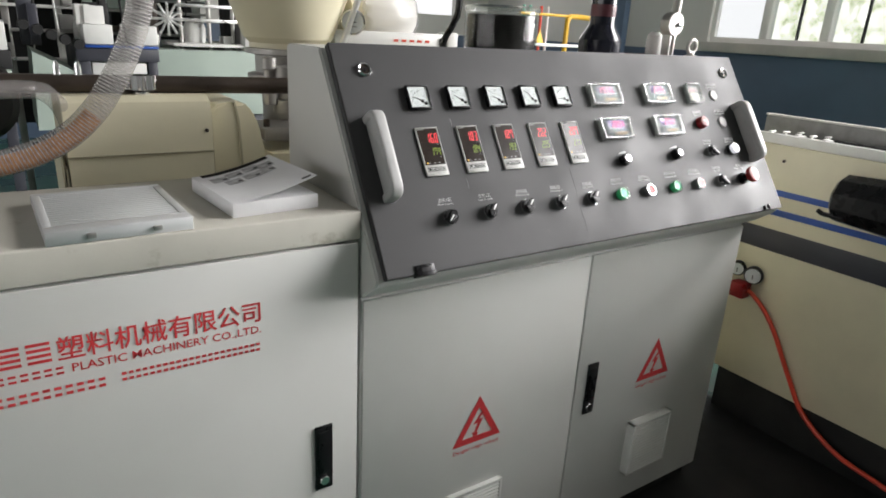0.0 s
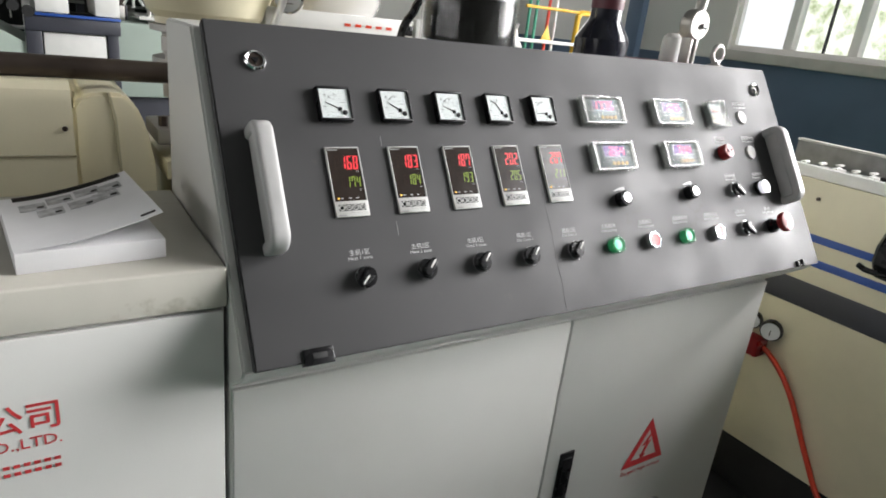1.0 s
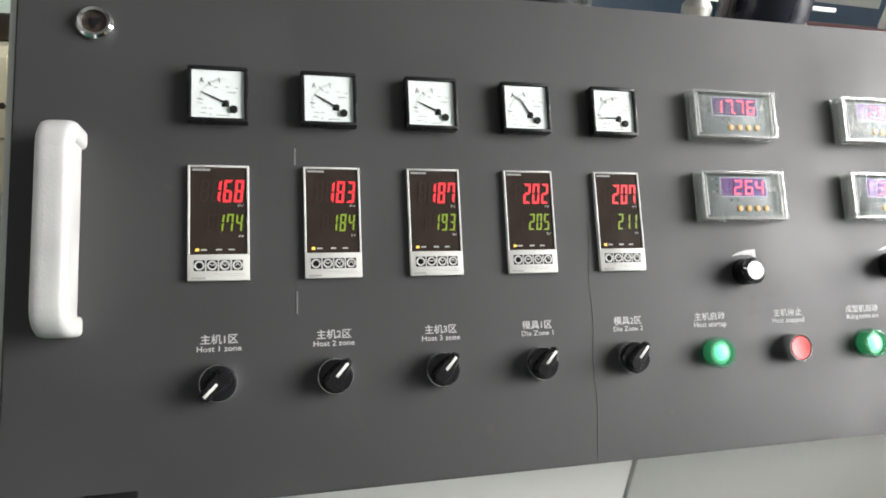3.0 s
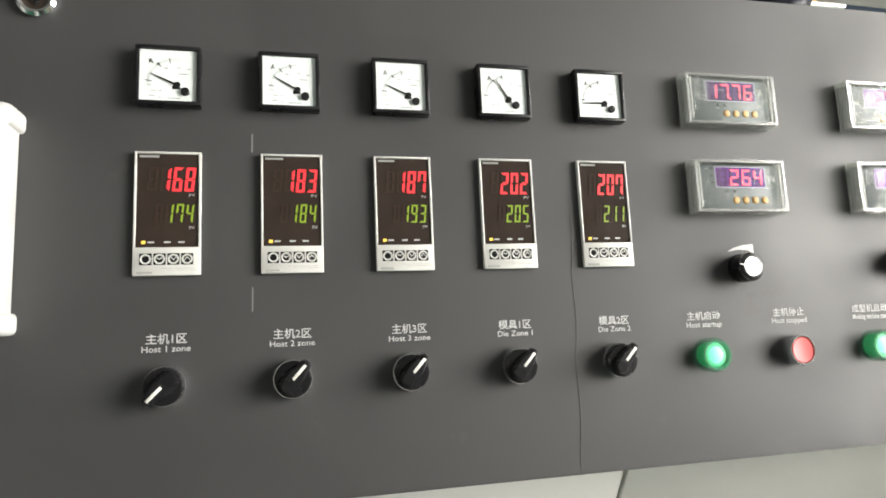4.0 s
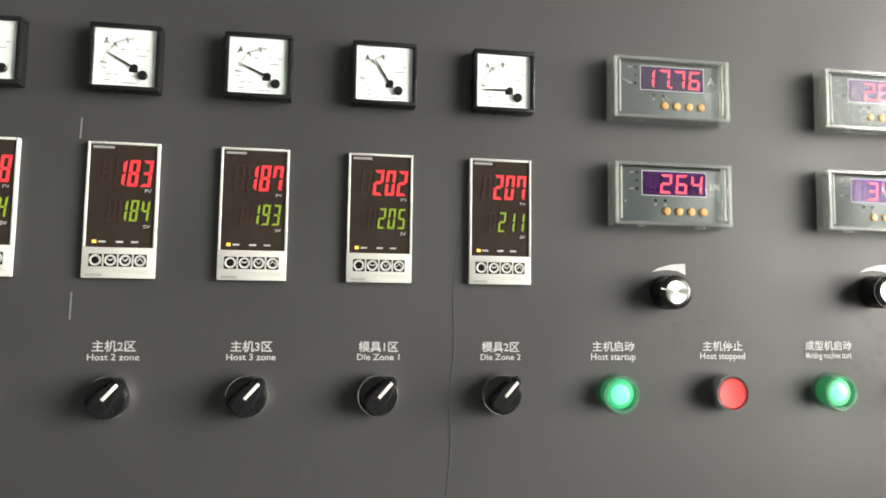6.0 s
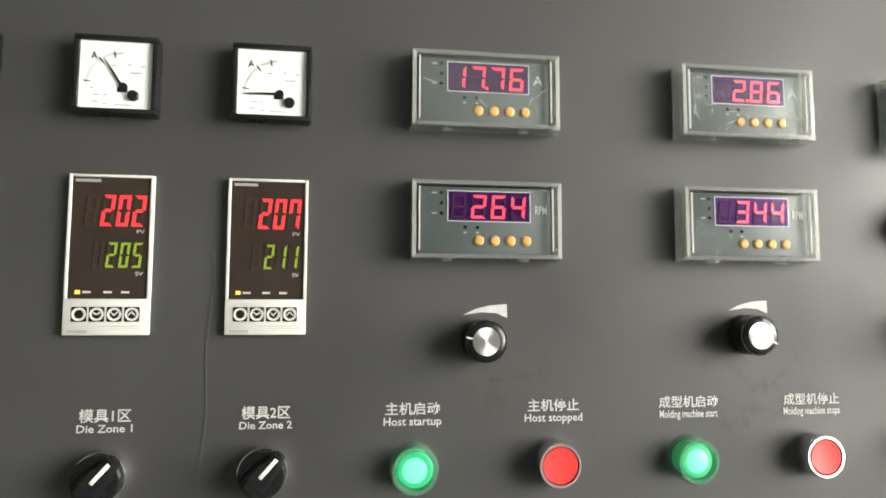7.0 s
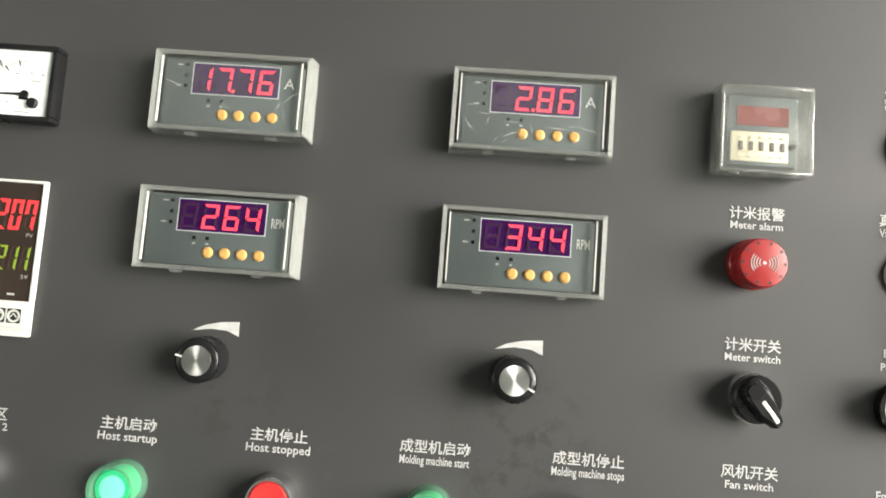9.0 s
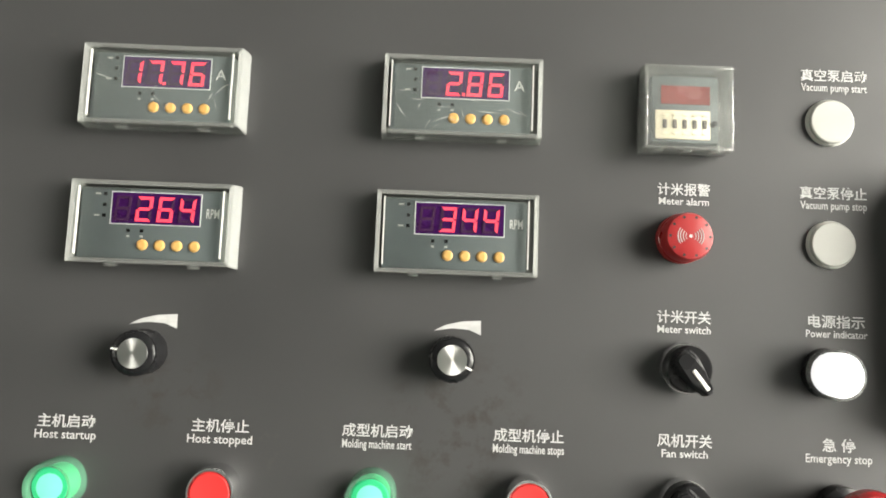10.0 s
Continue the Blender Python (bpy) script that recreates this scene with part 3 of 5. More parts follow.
def ammeter(u, v, tip, pivot):
    """Square moving-iron meter: black frame, white card, slanted pointer, clear front."""
    t = thing("ammeter", on_panel(u, v), "square black-framed analogue ammeter with white dial", "ammeter", "ammeters on the panel")
    h, i = 0.024, 0.0208
    bm = B()
    for x0, x1, y0, y1 in [(-h, h, i, h), (-h, h, -h, -i), (-h, -i, -i, i), (i, h, -i, i)]:
        box(bm, x0, x1, y0, y1, 0, 0.0105, 0.0009)
    part("frame", bm, BLACK, t)
    card = part("dial", box(B(), -i, i, -i, i, 0.0, 0.0055), DIAL, t)
    card.location.z = 0.0026
    q = lambda f: (-i + 2 * i * f[0], i - 2 * i * f[1])
    (tx, ty), (px_, py_) = q(tip), q(pivot)
    bm = B()
    fine = B()
    for k in range(26):
        ring_tick(fine, px_, py_, 0.0200, 0.0216, radians(182 - 92 * k / 25), 0.00012, 0.0056)
    for fx, fy, w in [(0.18, 0.70, 0.05), (0.24, 0.80, 0.10), (0.46, 0.36, 0.07), (0.68, 0.34, 0.06), (0.86, 0.36, 0.06), (0.22, 0.90, 0.10), (0.36, 0.93, 0.05), (0.60, 0.94, 0.24), (0.36, 0.80, 0.06), (0.76, 0.46, 0.16)]:
        x, y = q((fx, fy))
        box(fine, x - w * i, x + w * i, y - 0.0003, y + 0.0003, 0.0056, 0.0058)
    for deg, r1 in [(172, 0.0225), (128, 0.0225), (104, 0.0225)]:
        ring_tick(bm, px_, py_, 0.0180, r1, radians(deg), 0.00028, 0.0056)
    part("scale_marks", bm, INK, card)
    part("fine_print", fine, PALE_PRINT, card)
    x, y = q((0.15, 0.28))
    part("unit_letter", letters("A", x, x + 0.0036, y, y + 0.0048, 0.0056), INK, card)
    d = Vector((tx - px_, ty - py_, 0))
    L, a = d.length, math.atan2(d.y, d.x)
    bm = prism(B(), [(-0.001, -0.0007), (L * 0.55, -0.0006), (L, -0.00015), (L, 0.00015), (L * 0.55, 0.0006), (-0.001, 0.0007)], 0.0066, 0.0071, pose(px_, py_, 0, 0, 0, math.degrees(a)))
    part("pointer", bm, INK, t).location.z = 0.0019
    bm = lathe(B(), [(0.0026, 0.0056), (0.0026, 0.0082), (0.0020, 0.0086), (0, 0.0086)], 16, pose(px_ + 0.0006, py_, 0))
    box(bm, px_ - 0.0030, px_ + 0.0030, py_ - 0.0034, py_ - 0.0004, 0.0056, 0.0078, 0.0005)
    part("pivot", bm, BLACK, t).location.z = 0.0007
    sx, sy = q((min(pivot[0] + 0.16, 0.86), pivot[1] + 0.13))
    part("zero_screw", lathe(B(), [(0.0033, 0.0056), (0.0033, 0.0098), (0.0027, 0.0104), (0, 0.0104)], 20, pose(sx, sy, 0)), BLACK, t)
    glass = part("front_glass", box(B(), -i, i, -i, i, 0.0094, 0.0099), CLEAR, t)
    glass.visible_shadow = False
    return t


for c, tip, piv in [(0, (0.19, 0.47), (0.64, 0.68)), (1, (0.23, 0.43), (0.64, 0.67)), (2, (0.20, 0.48), (0.64, 0.68)), (3, (0.34, 0.27), (0.59, 0.67)), (4, (0.10, 0.68), (0.60, 0.67))]:
    ammeter(COL[c], ROW_A, tip, piv)


def controller(u, v, pv, sv):
    """48 x 96 mm temperature controller: grey bezel, smoked window, two rows of figures, four keys."""
    t = thing("temperature_controller", on_panel(u, v), "grey temperature controller with lit red and green figures", "temperature controller", "temperature controllers on the panel")
    bm = B()
    box(bm, -0.024, 0.024, -0.048, -0.0265, 0, 0.0042, 0.0007)
    for x0, x1, y0, y1 in [(-0.024, -0.0222, -0.0265, 0.048), (0.0222, 0.024, -0.0265, 0.048), (-0.0222, 0.0222, 0.0462, 0.048)]:
        box(bm, x0, x1, y0, y1, 0, 0.0042, 0.0005)
    part("bezel", bm, GREY_BEZEL, t)
    win = part("display_window", box(B(), -0.0222, 0.0222, -0.0265, 0.0462, 0, 0.0032), SMOKE, t)
    seven("red_segment", RED_DIGIT, win, pv, -0.0060, 0.0168, 0.0068, 0.0188, 0.00885, 0.0033, 0.0020, 0.10, False, "abcf")
    seven("green_segment", GREEN_DIGIT, win, sv, -0.0020, -0.0080, 0.0052, 0.0150, 0.0073, 0.0033, 0.0014, 0.10, False, "abcf")
    seven("unlit_segment", GHOST_BROWN, win, " " + pv, -0.0150, 0.0168, 0.0066, 0.0188, 0.00885, 0.00325, 0.0017, 0.10, True, "abcf")
    seven("unlit_segment", GHOST_BROWN, win, " " + sv, -0.0095, -0.0080, 0.0050, 0.0150, 0.0073, 0.00325, 0.0012, 0.10, True, "abcf")
    part("mark", letters("PV", 0.0152, 0.0196, 0.0126, 0.0150, 0.0033), PRINT, win)
    part("mark", letters("SV", 0.0152, 0.0196, -0.0128, -0.0104, 0.0033), PRINT, win)
    part("maker_mark", box(B(), -0.0205, -0.0065, 0.0433, 0.0450, 0.0032, 0.0035), mat_grey_print, win)
    bm = B()
    for x in (-0.0138, -0.0022, 0.0078):
        box(bm, x, x + 0.0046, -0.0232, -0.0220, 0.0032, 0.0034)
    part("small_marks", bm, PRINT, win)
    part("indicator", box(B(), -0.0180, -0.0152, -0.0237, -0.0215, 0.0032, 0.0035), AMBER_LED, win)
    for k in range(4):
        x = -0.0148 + k * 0.0098
        key = part("key_frame", box(B(), x - 0.0043, x + 0.0043, -0.0400, -0.0312, 0.0040, 0.0045, 0.0004), BLACK, t)
        ring = lathe(B(), [(0.0026, 0.0045), (0.0038, 0.0048), (0.0040, 0.0045)], 20, pose(x, -0.0356, 0))
        part("key_ring", ring, GREY_BEZEL, key)
        if k:
            bm = B()
            s = 0.0011 if k > 1 else 0.0006
            sg = 1 if k == 3 else -1
            prism(bm, [(x - 0.0019, -0.0356 - sg * s), (x, -0.0356 + sg * s), (x + 0.0019, -0.0356 - sg * s), (x + 0.0019, -0.0356 - sg * s + 0.0009), (x, -0.0356 + sg * s + 0.0009), (x - 0.0019, -0.0356 - sg * s + 0.0009)], 0.0046, 0.0049)
            part("key_symbol", bm, GREY_BEZEL, key)
    bm = box(B(), -0.0210, -0.0100, -0.0466, -0.0450, 0.0042, 0.0044)
    box(bm, -0.004, 0.0200, -0.0428, -0.0425, 0.0042, 0.0044), box(bm, 0.0005, 0.0215, -0.0442, -0.0440, 0.0042, 0.0044)
    part("type_mark", bm, mat_grey_print, t)
    return t


mat_grey_print = mat("grey_print", (0.28, 0.28, 0.27), 0.6, var=0.1, bump=0.0)
for c, pv, sv in [(0, "168", "174"), (1, "183", "184"), (2, "187", "193"), (3, "202", "205"), (4, "207", "211")]:
    controller(COL[c] + (0, 0.0010, -0.0004, -0.0010, -0.0010)[c], ROW_C, pv, sv)


def wrinkles(seed, x0, x1, y0, y1, z, amp):
    """A crumpled sheet of protective film."""
    bm, rnd, n = B(), random.Random(seed), 14
    grid = [[bm.verts.new((x0 + (x1 - x0) * i / n, y0 + (y1 - y0) * j / 8, z + amp * abs(noise.noise((i * 0.7 + seed, j * 0.9, seed))) + rnd.random() * amp * 0.25)) for j in range(9)] for i in range(n + 1)]
    for i in range(n):
        for j in range(8):
            bm.faces.new((grid[i][j], grid[i + 1][j], grid[i + 1][j + 1], grid[i][j + 1]))
    return bm


def panel_meter(u, v, text, unit, film):
    """96 x 48 mm digital meter under a clear screw-on cover; F is how far the face stands out."""
    t = thing("panel_meter", on_panel(u, v), "digital panel meter with red figures under a clear plastic cover", "panel meter", "digital meters on the panel")
    F, dx, dy = 0.0102, -0.0010, -0.0022
    face = part("meter_face", box(B(), dx - 0.0415, dx + 0.0440, dy - 0.0195, dy + 0.0225, F - 0.0030, F, 0.0006), GREY_FACE, t, "blue-grey meter face")
    part("meter_body", box(B(), -0.0425, 0.0425, -0.0220, 0.0215, 0, F - 0.0030, 0.0008), METER_SHELL, t, "grey meter body behind its face")
    disp = part("display", box(B(), dx - 0.0228, dx + 0.0302, dy + 0.0015, dy + 0.0202, F - 0.0004, F + 0.0003), DISPLAY, t, "dark violet display")
    bm = B()
    for x0, x1, y0, y1 in [(-0.0234, 0.0308, 0.0202, 0.0208), (-0.0234, 0.0308, 0.0009, 0.0015), (-0.0234, -0.0228, 0.0015, 0.0202), (0.0302, 0.0308, 0.0015, 0.0202)]:
        box(bm, dx + x0, dx + x1, dy + y0, dy + y1, F - 0.0004, F + 0.0004)
    part("display_border", bm, BORDER, disp)
    seven("lit_segment", RED_LED, disp, text, dx - 0.0212, dy + 0.0030, 0.0092, 0.0150, 0.0128, F + 0.0005, 0.0018, 0.08)
    seven("unlit_segment", GHOST, disp, text.replace(".", ""), dx - 0.0212, dy + 0.0030, 0.0092, 0.0150, 0.0128, F + 0.0004, 0.0016, 0.08, True)
    if unit == "RPM":
        part("unit_letters", letters(unit, dx + 0.0338, dx + 0.0415, dy + 0.0062, dy + 0.0120, F, heavy=0.01), PRINT, face)
    else:
        part("unit_letters", letters(unit, dx + 0.0335, dx + 0.0400, dy + 0.0075, dy + 0.0140, F, heavy=0.01), PRINT, face)
    for y in (0.0190, 0.0125, 0.0060):
        part("small_lamp", box(B(), dx - 0.0282, dx - 0.0262, dy + y - 0.001, dy + y + 0.001, F - 0.0002, F + 0.0004), BLACK, face)
    for x in (-0.0120, -0.0040):
        part("small_lamp", box(B(), dx + x - 0.001, dx + x + 0.001, dy - 0.0036, dy - 0.0016, F - 0.0002, F + 0.0004), BLACK, face)
        part("small_mark", box(B(), dx + x - 0.0009, dx + x + 0.0009, dy - 0.0066, dy - 0.0054, F - 0.0002, F + 0.0002), mat_grey_print, face)
    for y in (0.0190, 0.0060):
        part("small_mark", box(B(), dx - 0.0332, dx - 0.0300, dy + y - 0.0005, dy + y + 0.0005, F - 0.0002, F + 0.0002), mat_grey_print, face)
    for k in range(4):
        part("soft_key", lathe(B(), [(0.0034, F - 0.0004), (0.0032, F + 0.0007), (0.0022, F + 0.0013), (0, F + 0.0014)], 18, pose(dx - 0.0030 + 0.0103 * k, dy - 0.0110, 0)), BRASS_BTN, t, "amber soft key")
    # the cover: four drafted walls, a thicker rim at the front and a clear window
    H, bx, by, fx, fy, th = 0.0140, 0.0492, 0.0254, 0.0482, 0.0246, 0.0026
    for name, q in [("cover_wall", 0), ("cover_wall", 1), ("cover_wall", 2), ("cover_wall", 3)]:
        sx, sy = ((-1, 0), (1, 0), (0, -1), (0, 1))[q]
        bm = B()
        if sx:
            quad = [(sx * bx, -by), (sx * bx, by), (sx * fx, -fy), (sx * fx, fy)]
            ins = [(sx * (bx - th), -by + th), (sx * (bx - th), by - th), (sx * (fx - th), -fy + th), (sx * (fx - th), fy - th)]
        else:
            quad = [(-bx, sy * by), (bx, sy * by), (-fx, sy * fy), (fx, sy * fy)]
            ins = [(-bx + th, sy * (by - th)), (bx - th, sy * (by - th)), (-fx + th, sy * (fy - th)), (fx - th, sy * (fy - th))]
        o = [bm.verts.new((x, y, z)) for (x, y), z in zip(quad, (0.0005, 0.0005, H, H))]
        i = [bm.verts.new((x, y, z)) for (x, y), z in zip(ins, (0.0005, 0.0005, H, H))]
        for f in [(o[0], o[1], o[3], o[2]), (i[0], i[2], i[3], i[1]), (o[2], o[3], i[3], i[2]), (o[0], i[0], i[1], o[1]), (o[0], o[2], i[2], i[0]), (o[1], i[1], i[3], o[3])]:
            bm.faces.new(f)
        part(name, bm, ACRYLIC_LIT_SIDE if sx else ACRYLIC, t, "milky edge of the clear cover").location.x = 0.0012
    front = part("cover_front", box(B(), -fx + th, fx - th, -fy + th, fy - th, H - 0.0016, H - 0.0003, 0.0003), CLEAR, t, "clear plastic cover")
    front.location.x = 0.0012
    # Pale strips paint the reflection that runs down the window's sides.
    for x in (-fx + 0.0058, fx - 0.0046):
        part("window_edge", box(B(), x - 0.0004, x + 0.0004, -fy + 0.0045, fy - 0.0040, H - 0.0012, H + 0.0002), BAG, t, "pale strip painted as the glint along the cover window's edge")
    front.visible_shadow = False
    for x in (-0.024, 0.026):
        part("snap_tab", box(B(), x - 0.003, x + 0.003, -by - 0.0010, -by + 0.0004, 0.0030, 0.0085, 0.0003), ACRYLIC, t)
    if film:
        f = part("protective_film", wrinkles(film, -0.040, 0.043, -0.0205, 0.0205, F + 0.0004, 0.0014), FILM, t, "wrinkled clear protective film", 80)
        f.visible_shadow = False
        rnd = random.Random(film)
        # Thin whitish strokes paint the highlights along the film's creases.
        for k in range(16 if film > 5 else 7):
            x, y, a, n = rnd.uniform(-0.038, 0.040), rnd.uniform(-0.019, 0.000), rnd.uniform(-1.4, 1.4), rnd.uniform(0.002, 0.008)
            if k % 4 == 0:
                x, y = rnd.choice((-0.036, 0.038)), rnd.uniform(-0.015, 0.018)
            c, sn, wd = math.cos(a), math.sin(a), rnd.uniform(0.0001, 0.0004)
            part("crease_glint", prism(B(), [(x - n * c, y - n * sn), (x - wd * sn, y + wd * c), (x + n * c, y + n * sn * 0.6), (x + wd * sn, y - wd * c)], F + 0.0016, F + 0.0018), CREASE_GLINT, f)
    return t


METER_SHELL = mat("grey_meter_shell", (0.16, 0.165, 0.16), 0.5, var=0.06, scale=30, bump=0.0)
BORDER = mat("grey_display_border", (0.42, 0.42, 0.44), 0.5, var=0.05, scale=30, bump=0.0)
panel_meter(0.6240, 0.0606, "17.76", "A", 3)
panel_meter(0.8066, 0.0612, " 2.86", "A", 8)
panel_meter(0.6243, -0.0236, " 264", "RPM", 0)
panel_meter(0.8060, -0.0228, " 344", "RPM", 0)

BROWN_WHEEL = mat("dark_brown_wheel", (0.06, 0.045, 0.035), 0.5, var=0.2, scale=200, bump=0.0)
# the small counter with thumb wheels
counter = thing("preset_counter", on_panel(0.9440, 0.0588), "preset length counter with thumb wheels under a clear cover", "counter")
part("counter_body", box(B(), -0.0205, 0.0205, -0.0205, 0.0215, 0, 0.0105, 0.001), GREY_FACE, counter)
part("red_window", box(B(), -0.0150, 0.0150, 0.0035, 0.0150, 0.0102, 0.0110), RED_FILTER, counter, "dull red display window")
wheels = part("wheel_plate", box(B(), -0.0185, 0.0150, -0.0185, -0.0005, 0.0102, 0.0118, 0.0006), IVORY, counter, "ivory thumb-wheel plate")
for k in range(5):
    x = -0.0130 + 0.0061 * k
    w = part("thumb_wheel", box(B(), x - 0.0013, x + 0.0013, -0.0120, -0.0065, 0.0116, 0.0124, 0.0003), BROWN_WHEEL, wheels)
    bm = box(B(), x - 0.0016, x + 0.0016, -0.0045, -0.0030, 0.0116, 0.0124, 0.0003)
    box(bm, x - 0.0016, x + 0.0016, -0.0160, -0.0145, 0.0116, 0.0124, 0.0003)
    part("wheel_button", bm, IVORY, wheels)
part("reset_button", lathe(B(), [(0.0018, 0.0102), (0.0018, 0.0125), (0, 0.0128)], 14, pose(0.0172, -0.0085, 0)), BLACK, counter)
bm = B()
for x0, x1, y0, y1 in [(-0.027, 0.027, 0.0240, 0.0262), (-0.027, 0.027, -0.0262, -0.0240), (-0.027, -0.0246, -0.024, 0.024), (0.0246, 0.027, -0.024, 0.024)]:
    box(bm, x0, x1, y0, y1, 0.001, 0.0170, 0.0008)
for x in (-0.017, 0.0, 0.017):
    box(bm, x - 0.0025, x + 0.0025, -0.0272, -0.0258, 0.005, 0.015, 0.0005)
cw = part("cover_side", bm, ACRYLIC, counter, "frosty edges of the clear cover")
cf = part("cover_front", box(B(), -0.0248, 0.0248, -0.0242, 0.0242, 0.0155, 0.0168, 0.0004), HAZY, counter, "clear plastic cover")
cf.visible_shadow = False


def selector(u, v, turn, label):
    """Black rotary switch: chrome ring, round base, tapered lever with a white line. turn 0 points up."""
    t = thing("selector_switch", on_panel(u, v, 0, turn), label, "selector switch", "selector switches on the panel")
    part("ring", lathe(B(), [(0.0150, 0), (0.0150, 0.0060), (0.0146, 0.0072), (0.0140, 0.0072), (0.0139, 0.002)], 40), CHROME, t, "thin chrome ring")
    part("base", lathe(B(), [(0.0139, 0.002), (0.0138, 0.0112), (0.0128, 0.0126), (0, 0.0128)], 40), BLACK, t)
    bm = prism(B(), [(-0.0072, -0.0108), (0.0, -0.0126), (0.0072, -0.0108), (0.0088, -0.0040), (0.0076, 0.0050), (0.0036, 0.0176), (-0.0036, 0.0176), (-0.0076, 0.0050), (-0.0088, -0.0040)], 0.0120, 0.0180)
    for w in bm.verts:
        if w.co.z > 0.016:
            w.co.x, w.co.y = w.co.x * 0.66, w.co.y * 0.95
    bmesh.ops.bevel(bm, geom=bm.edges[:], offset=0.0011, segments=2, affect="EDGES")
    part("lever", bm, BLACK, t)
    part("pointer_line", box(B(), -0.0012, 0.0012, 0.0000, 0.0140, 0.0179, 0.0184, 0.0002), WHITE, t, "white pointer line")
    return t


selector(COL[0], ROW_K, 135, "black rotary switch with white pointer, turned to off")
for c in (1, 2, 3, 4):
    selector(COL[c], ROW_K, -42, "black rotary switch with white pointer, turned on")
selector(0.9463, -0.0975, -142, "black meter switch with white pointer")
selector(0.9463, ROW_K + 0.001, -142, "black fan switch with white pointer")


def push_button(u, v, green, lit=True):
    """Round illuminated push button in a raised guard."""
    if green:
        t = thing("push_button", on_panel(u, v), "lit green start button in a clear green guard", "push button", "push buttons on the panel")
        g = part("guard", lathe(B(), [(0.0150, 0), (0.0150, 0.012), (0.0138, 0.0150), (0.0118, 0.0150), (0.0112, 0.011)], 36), GREEN_GUARD, t, "translucent green guard ring")
        g.visible_shadow = False
        part("lens", lathe(B(), [(0.0112, 0), (0.0112, 0.0105), (0.0102, 0.0118), (0.0076, 0.0120)], 36), GREEN_LAMP, t, "lit green lens")
        part("lens_centre", lathe(B(), [(0.0077, 0.0119), (0.0050, 0.0126), (0, 0.0128)], 36), GREEN_CORE, t)
    else:
        t = thing("push_button", on_panel(u, v), "red stop button in a chromed ring", "push button", "push buttons on the panel")
        part("ring", lathe(B(), [(0.0142, 0), (0.0142, 0.0105), (0.0134, 0.0128), (0.0122, 0.0128), (0.0118, 0.009)], 36), CHROME, t, "bright metal ring")
        part("cap", lathe(B(), [(0.0118, 0), (0.0118, 0.0115), (0.0108, 0.0127), (0.0060, 0.0122), (0, 0.0121)], 36), RED_LENS, t, "red flat cap")
    return t


for c, green in [(5, True), (6, False), (7, True), (8, False)]:
    push_button(COL[c] - 0.0012, ROW_K, green)

for u, v in [(1.0385, 0.0575), (1.0375, -0.0195)]:
    t = thing("blank_button", on_panel(u, v), "pale grey flush push button", "push button", "vacuum pump buttons")
    part("collar", lathe(B(), [(0.0150, 0), (0.0148, 0.0015), (0.0144, 0.0022), (0.0138, 0.0022)], 36), GREY_BEZEL, t)
    part("cap", lathe(B(), [(0.0140, 0), (0.0140, 0.0034), (0.0130, 0.0042), (0, 0.0042)], 36), PALE_CAP, t)

lamp = thing("indicator_lamp", on_panel(1.0330, -0.0975), "lit white round power indicator lamp", "indicator lamp")
part("ring", lathe(B(), [(0.0150, 0), (0.0150, 0.006), (0.0140, 0.0075), (0.0130, 0.0075)], 36), BLACK, lamp)
part("lens_side", lathe(B(), [(0.0152, 0.006), (0.0152, 0.0150), (0.0142, 0.0172), (0.0128, 0.0172)], 36), ACRYLIC, lamp, "clear outer lens")
part("lens", lathe(B(), [(0.0130, 0.006), (0.0130, 0.0165), (0.0090, 0.0182), (0, 0.0186)], 36), WHITE_LAMP, lamp, "glowing white lens")

alarm = thing("alarm_buzzer", on_panel(0.9450, -0.0195) @ Matrix.Diagonal((1, 1, 0.80, 1)), "red alarm buzzer with a sound-wave mark", "buzzer")
part("collar", lathe(B(), [(0.0152, 0), (0.0152, 0.006), (0.0145, 0.0070)], 36), RED_PLASTIC, alarm)
part("dome", lathe(B(), [(0.0146, 0.004), (0.0146, 0.0170), (0.0134, 0.0200), (0.0080, 0.0212), (0, 0.0214)], 40), RED_PLASTIC, alarm)
bm = lathe(B(), [(0.0010, 0.0213), (0.0010, 0.0216), (0, 0.0216)], 14)
for sgn in (0, 1):
    for r in (0.0028, 0.0044, 0.0060, 0.0074):
        for k in range(7):
            ang = radians(-38 + 76 * k / 7 + 180 * sgn)
            a2 = radians(-38 + 76 * (k + 1) / 7 + 180 * sgn)
            prism(bm, [(r * math.cos(ang), r * math.sin(ang)), ((r + 0.0004) * math.cos(ang), (r + 0.0004) * math.sin(ang)), ((r + 0.0004) * math.cos(a2), (r + 0.0004) * math.sin(a2)), (r * math.cos(a2), r * math.sin(a2))], 0.0209, 0.0216)
part("wave_mark", bm, PRINT, alarm, "white sound-wave mark")
bm = B()
for k in range(10):
    a = 2 * math.pi * k / 10
    lathe(bm, [(0.0009, 0.0190), (0.0009, 0.0206), (0, 0.0206)], 8, pose(0.0118 * math.cos(a), 0.0118 * math.sin(a), 0))
part("sound_holes", bm, BLACK_MATT, alarm)

stop = thing("emergency_stop", on_panel(1.0390, ROW_K), "red mushroom emergency stop button", "emergency stop")
part("neck", lathe(B(), [(0.0150, 0), (0.0150, 0.008), (0.0105, 0.010), (0.0105, 0.026)], 32), BLACK, stop)
part("mushroom", lathe(B(), [(0.0110, 0.022), (0.0180, 0.024), (0.0198, 0.028), (0.0198, 0.0330), (0.0180, 0.0365), (0.0090, 0.0385), (0, 0.0388)], 40), RED_PLASTIC, stop)


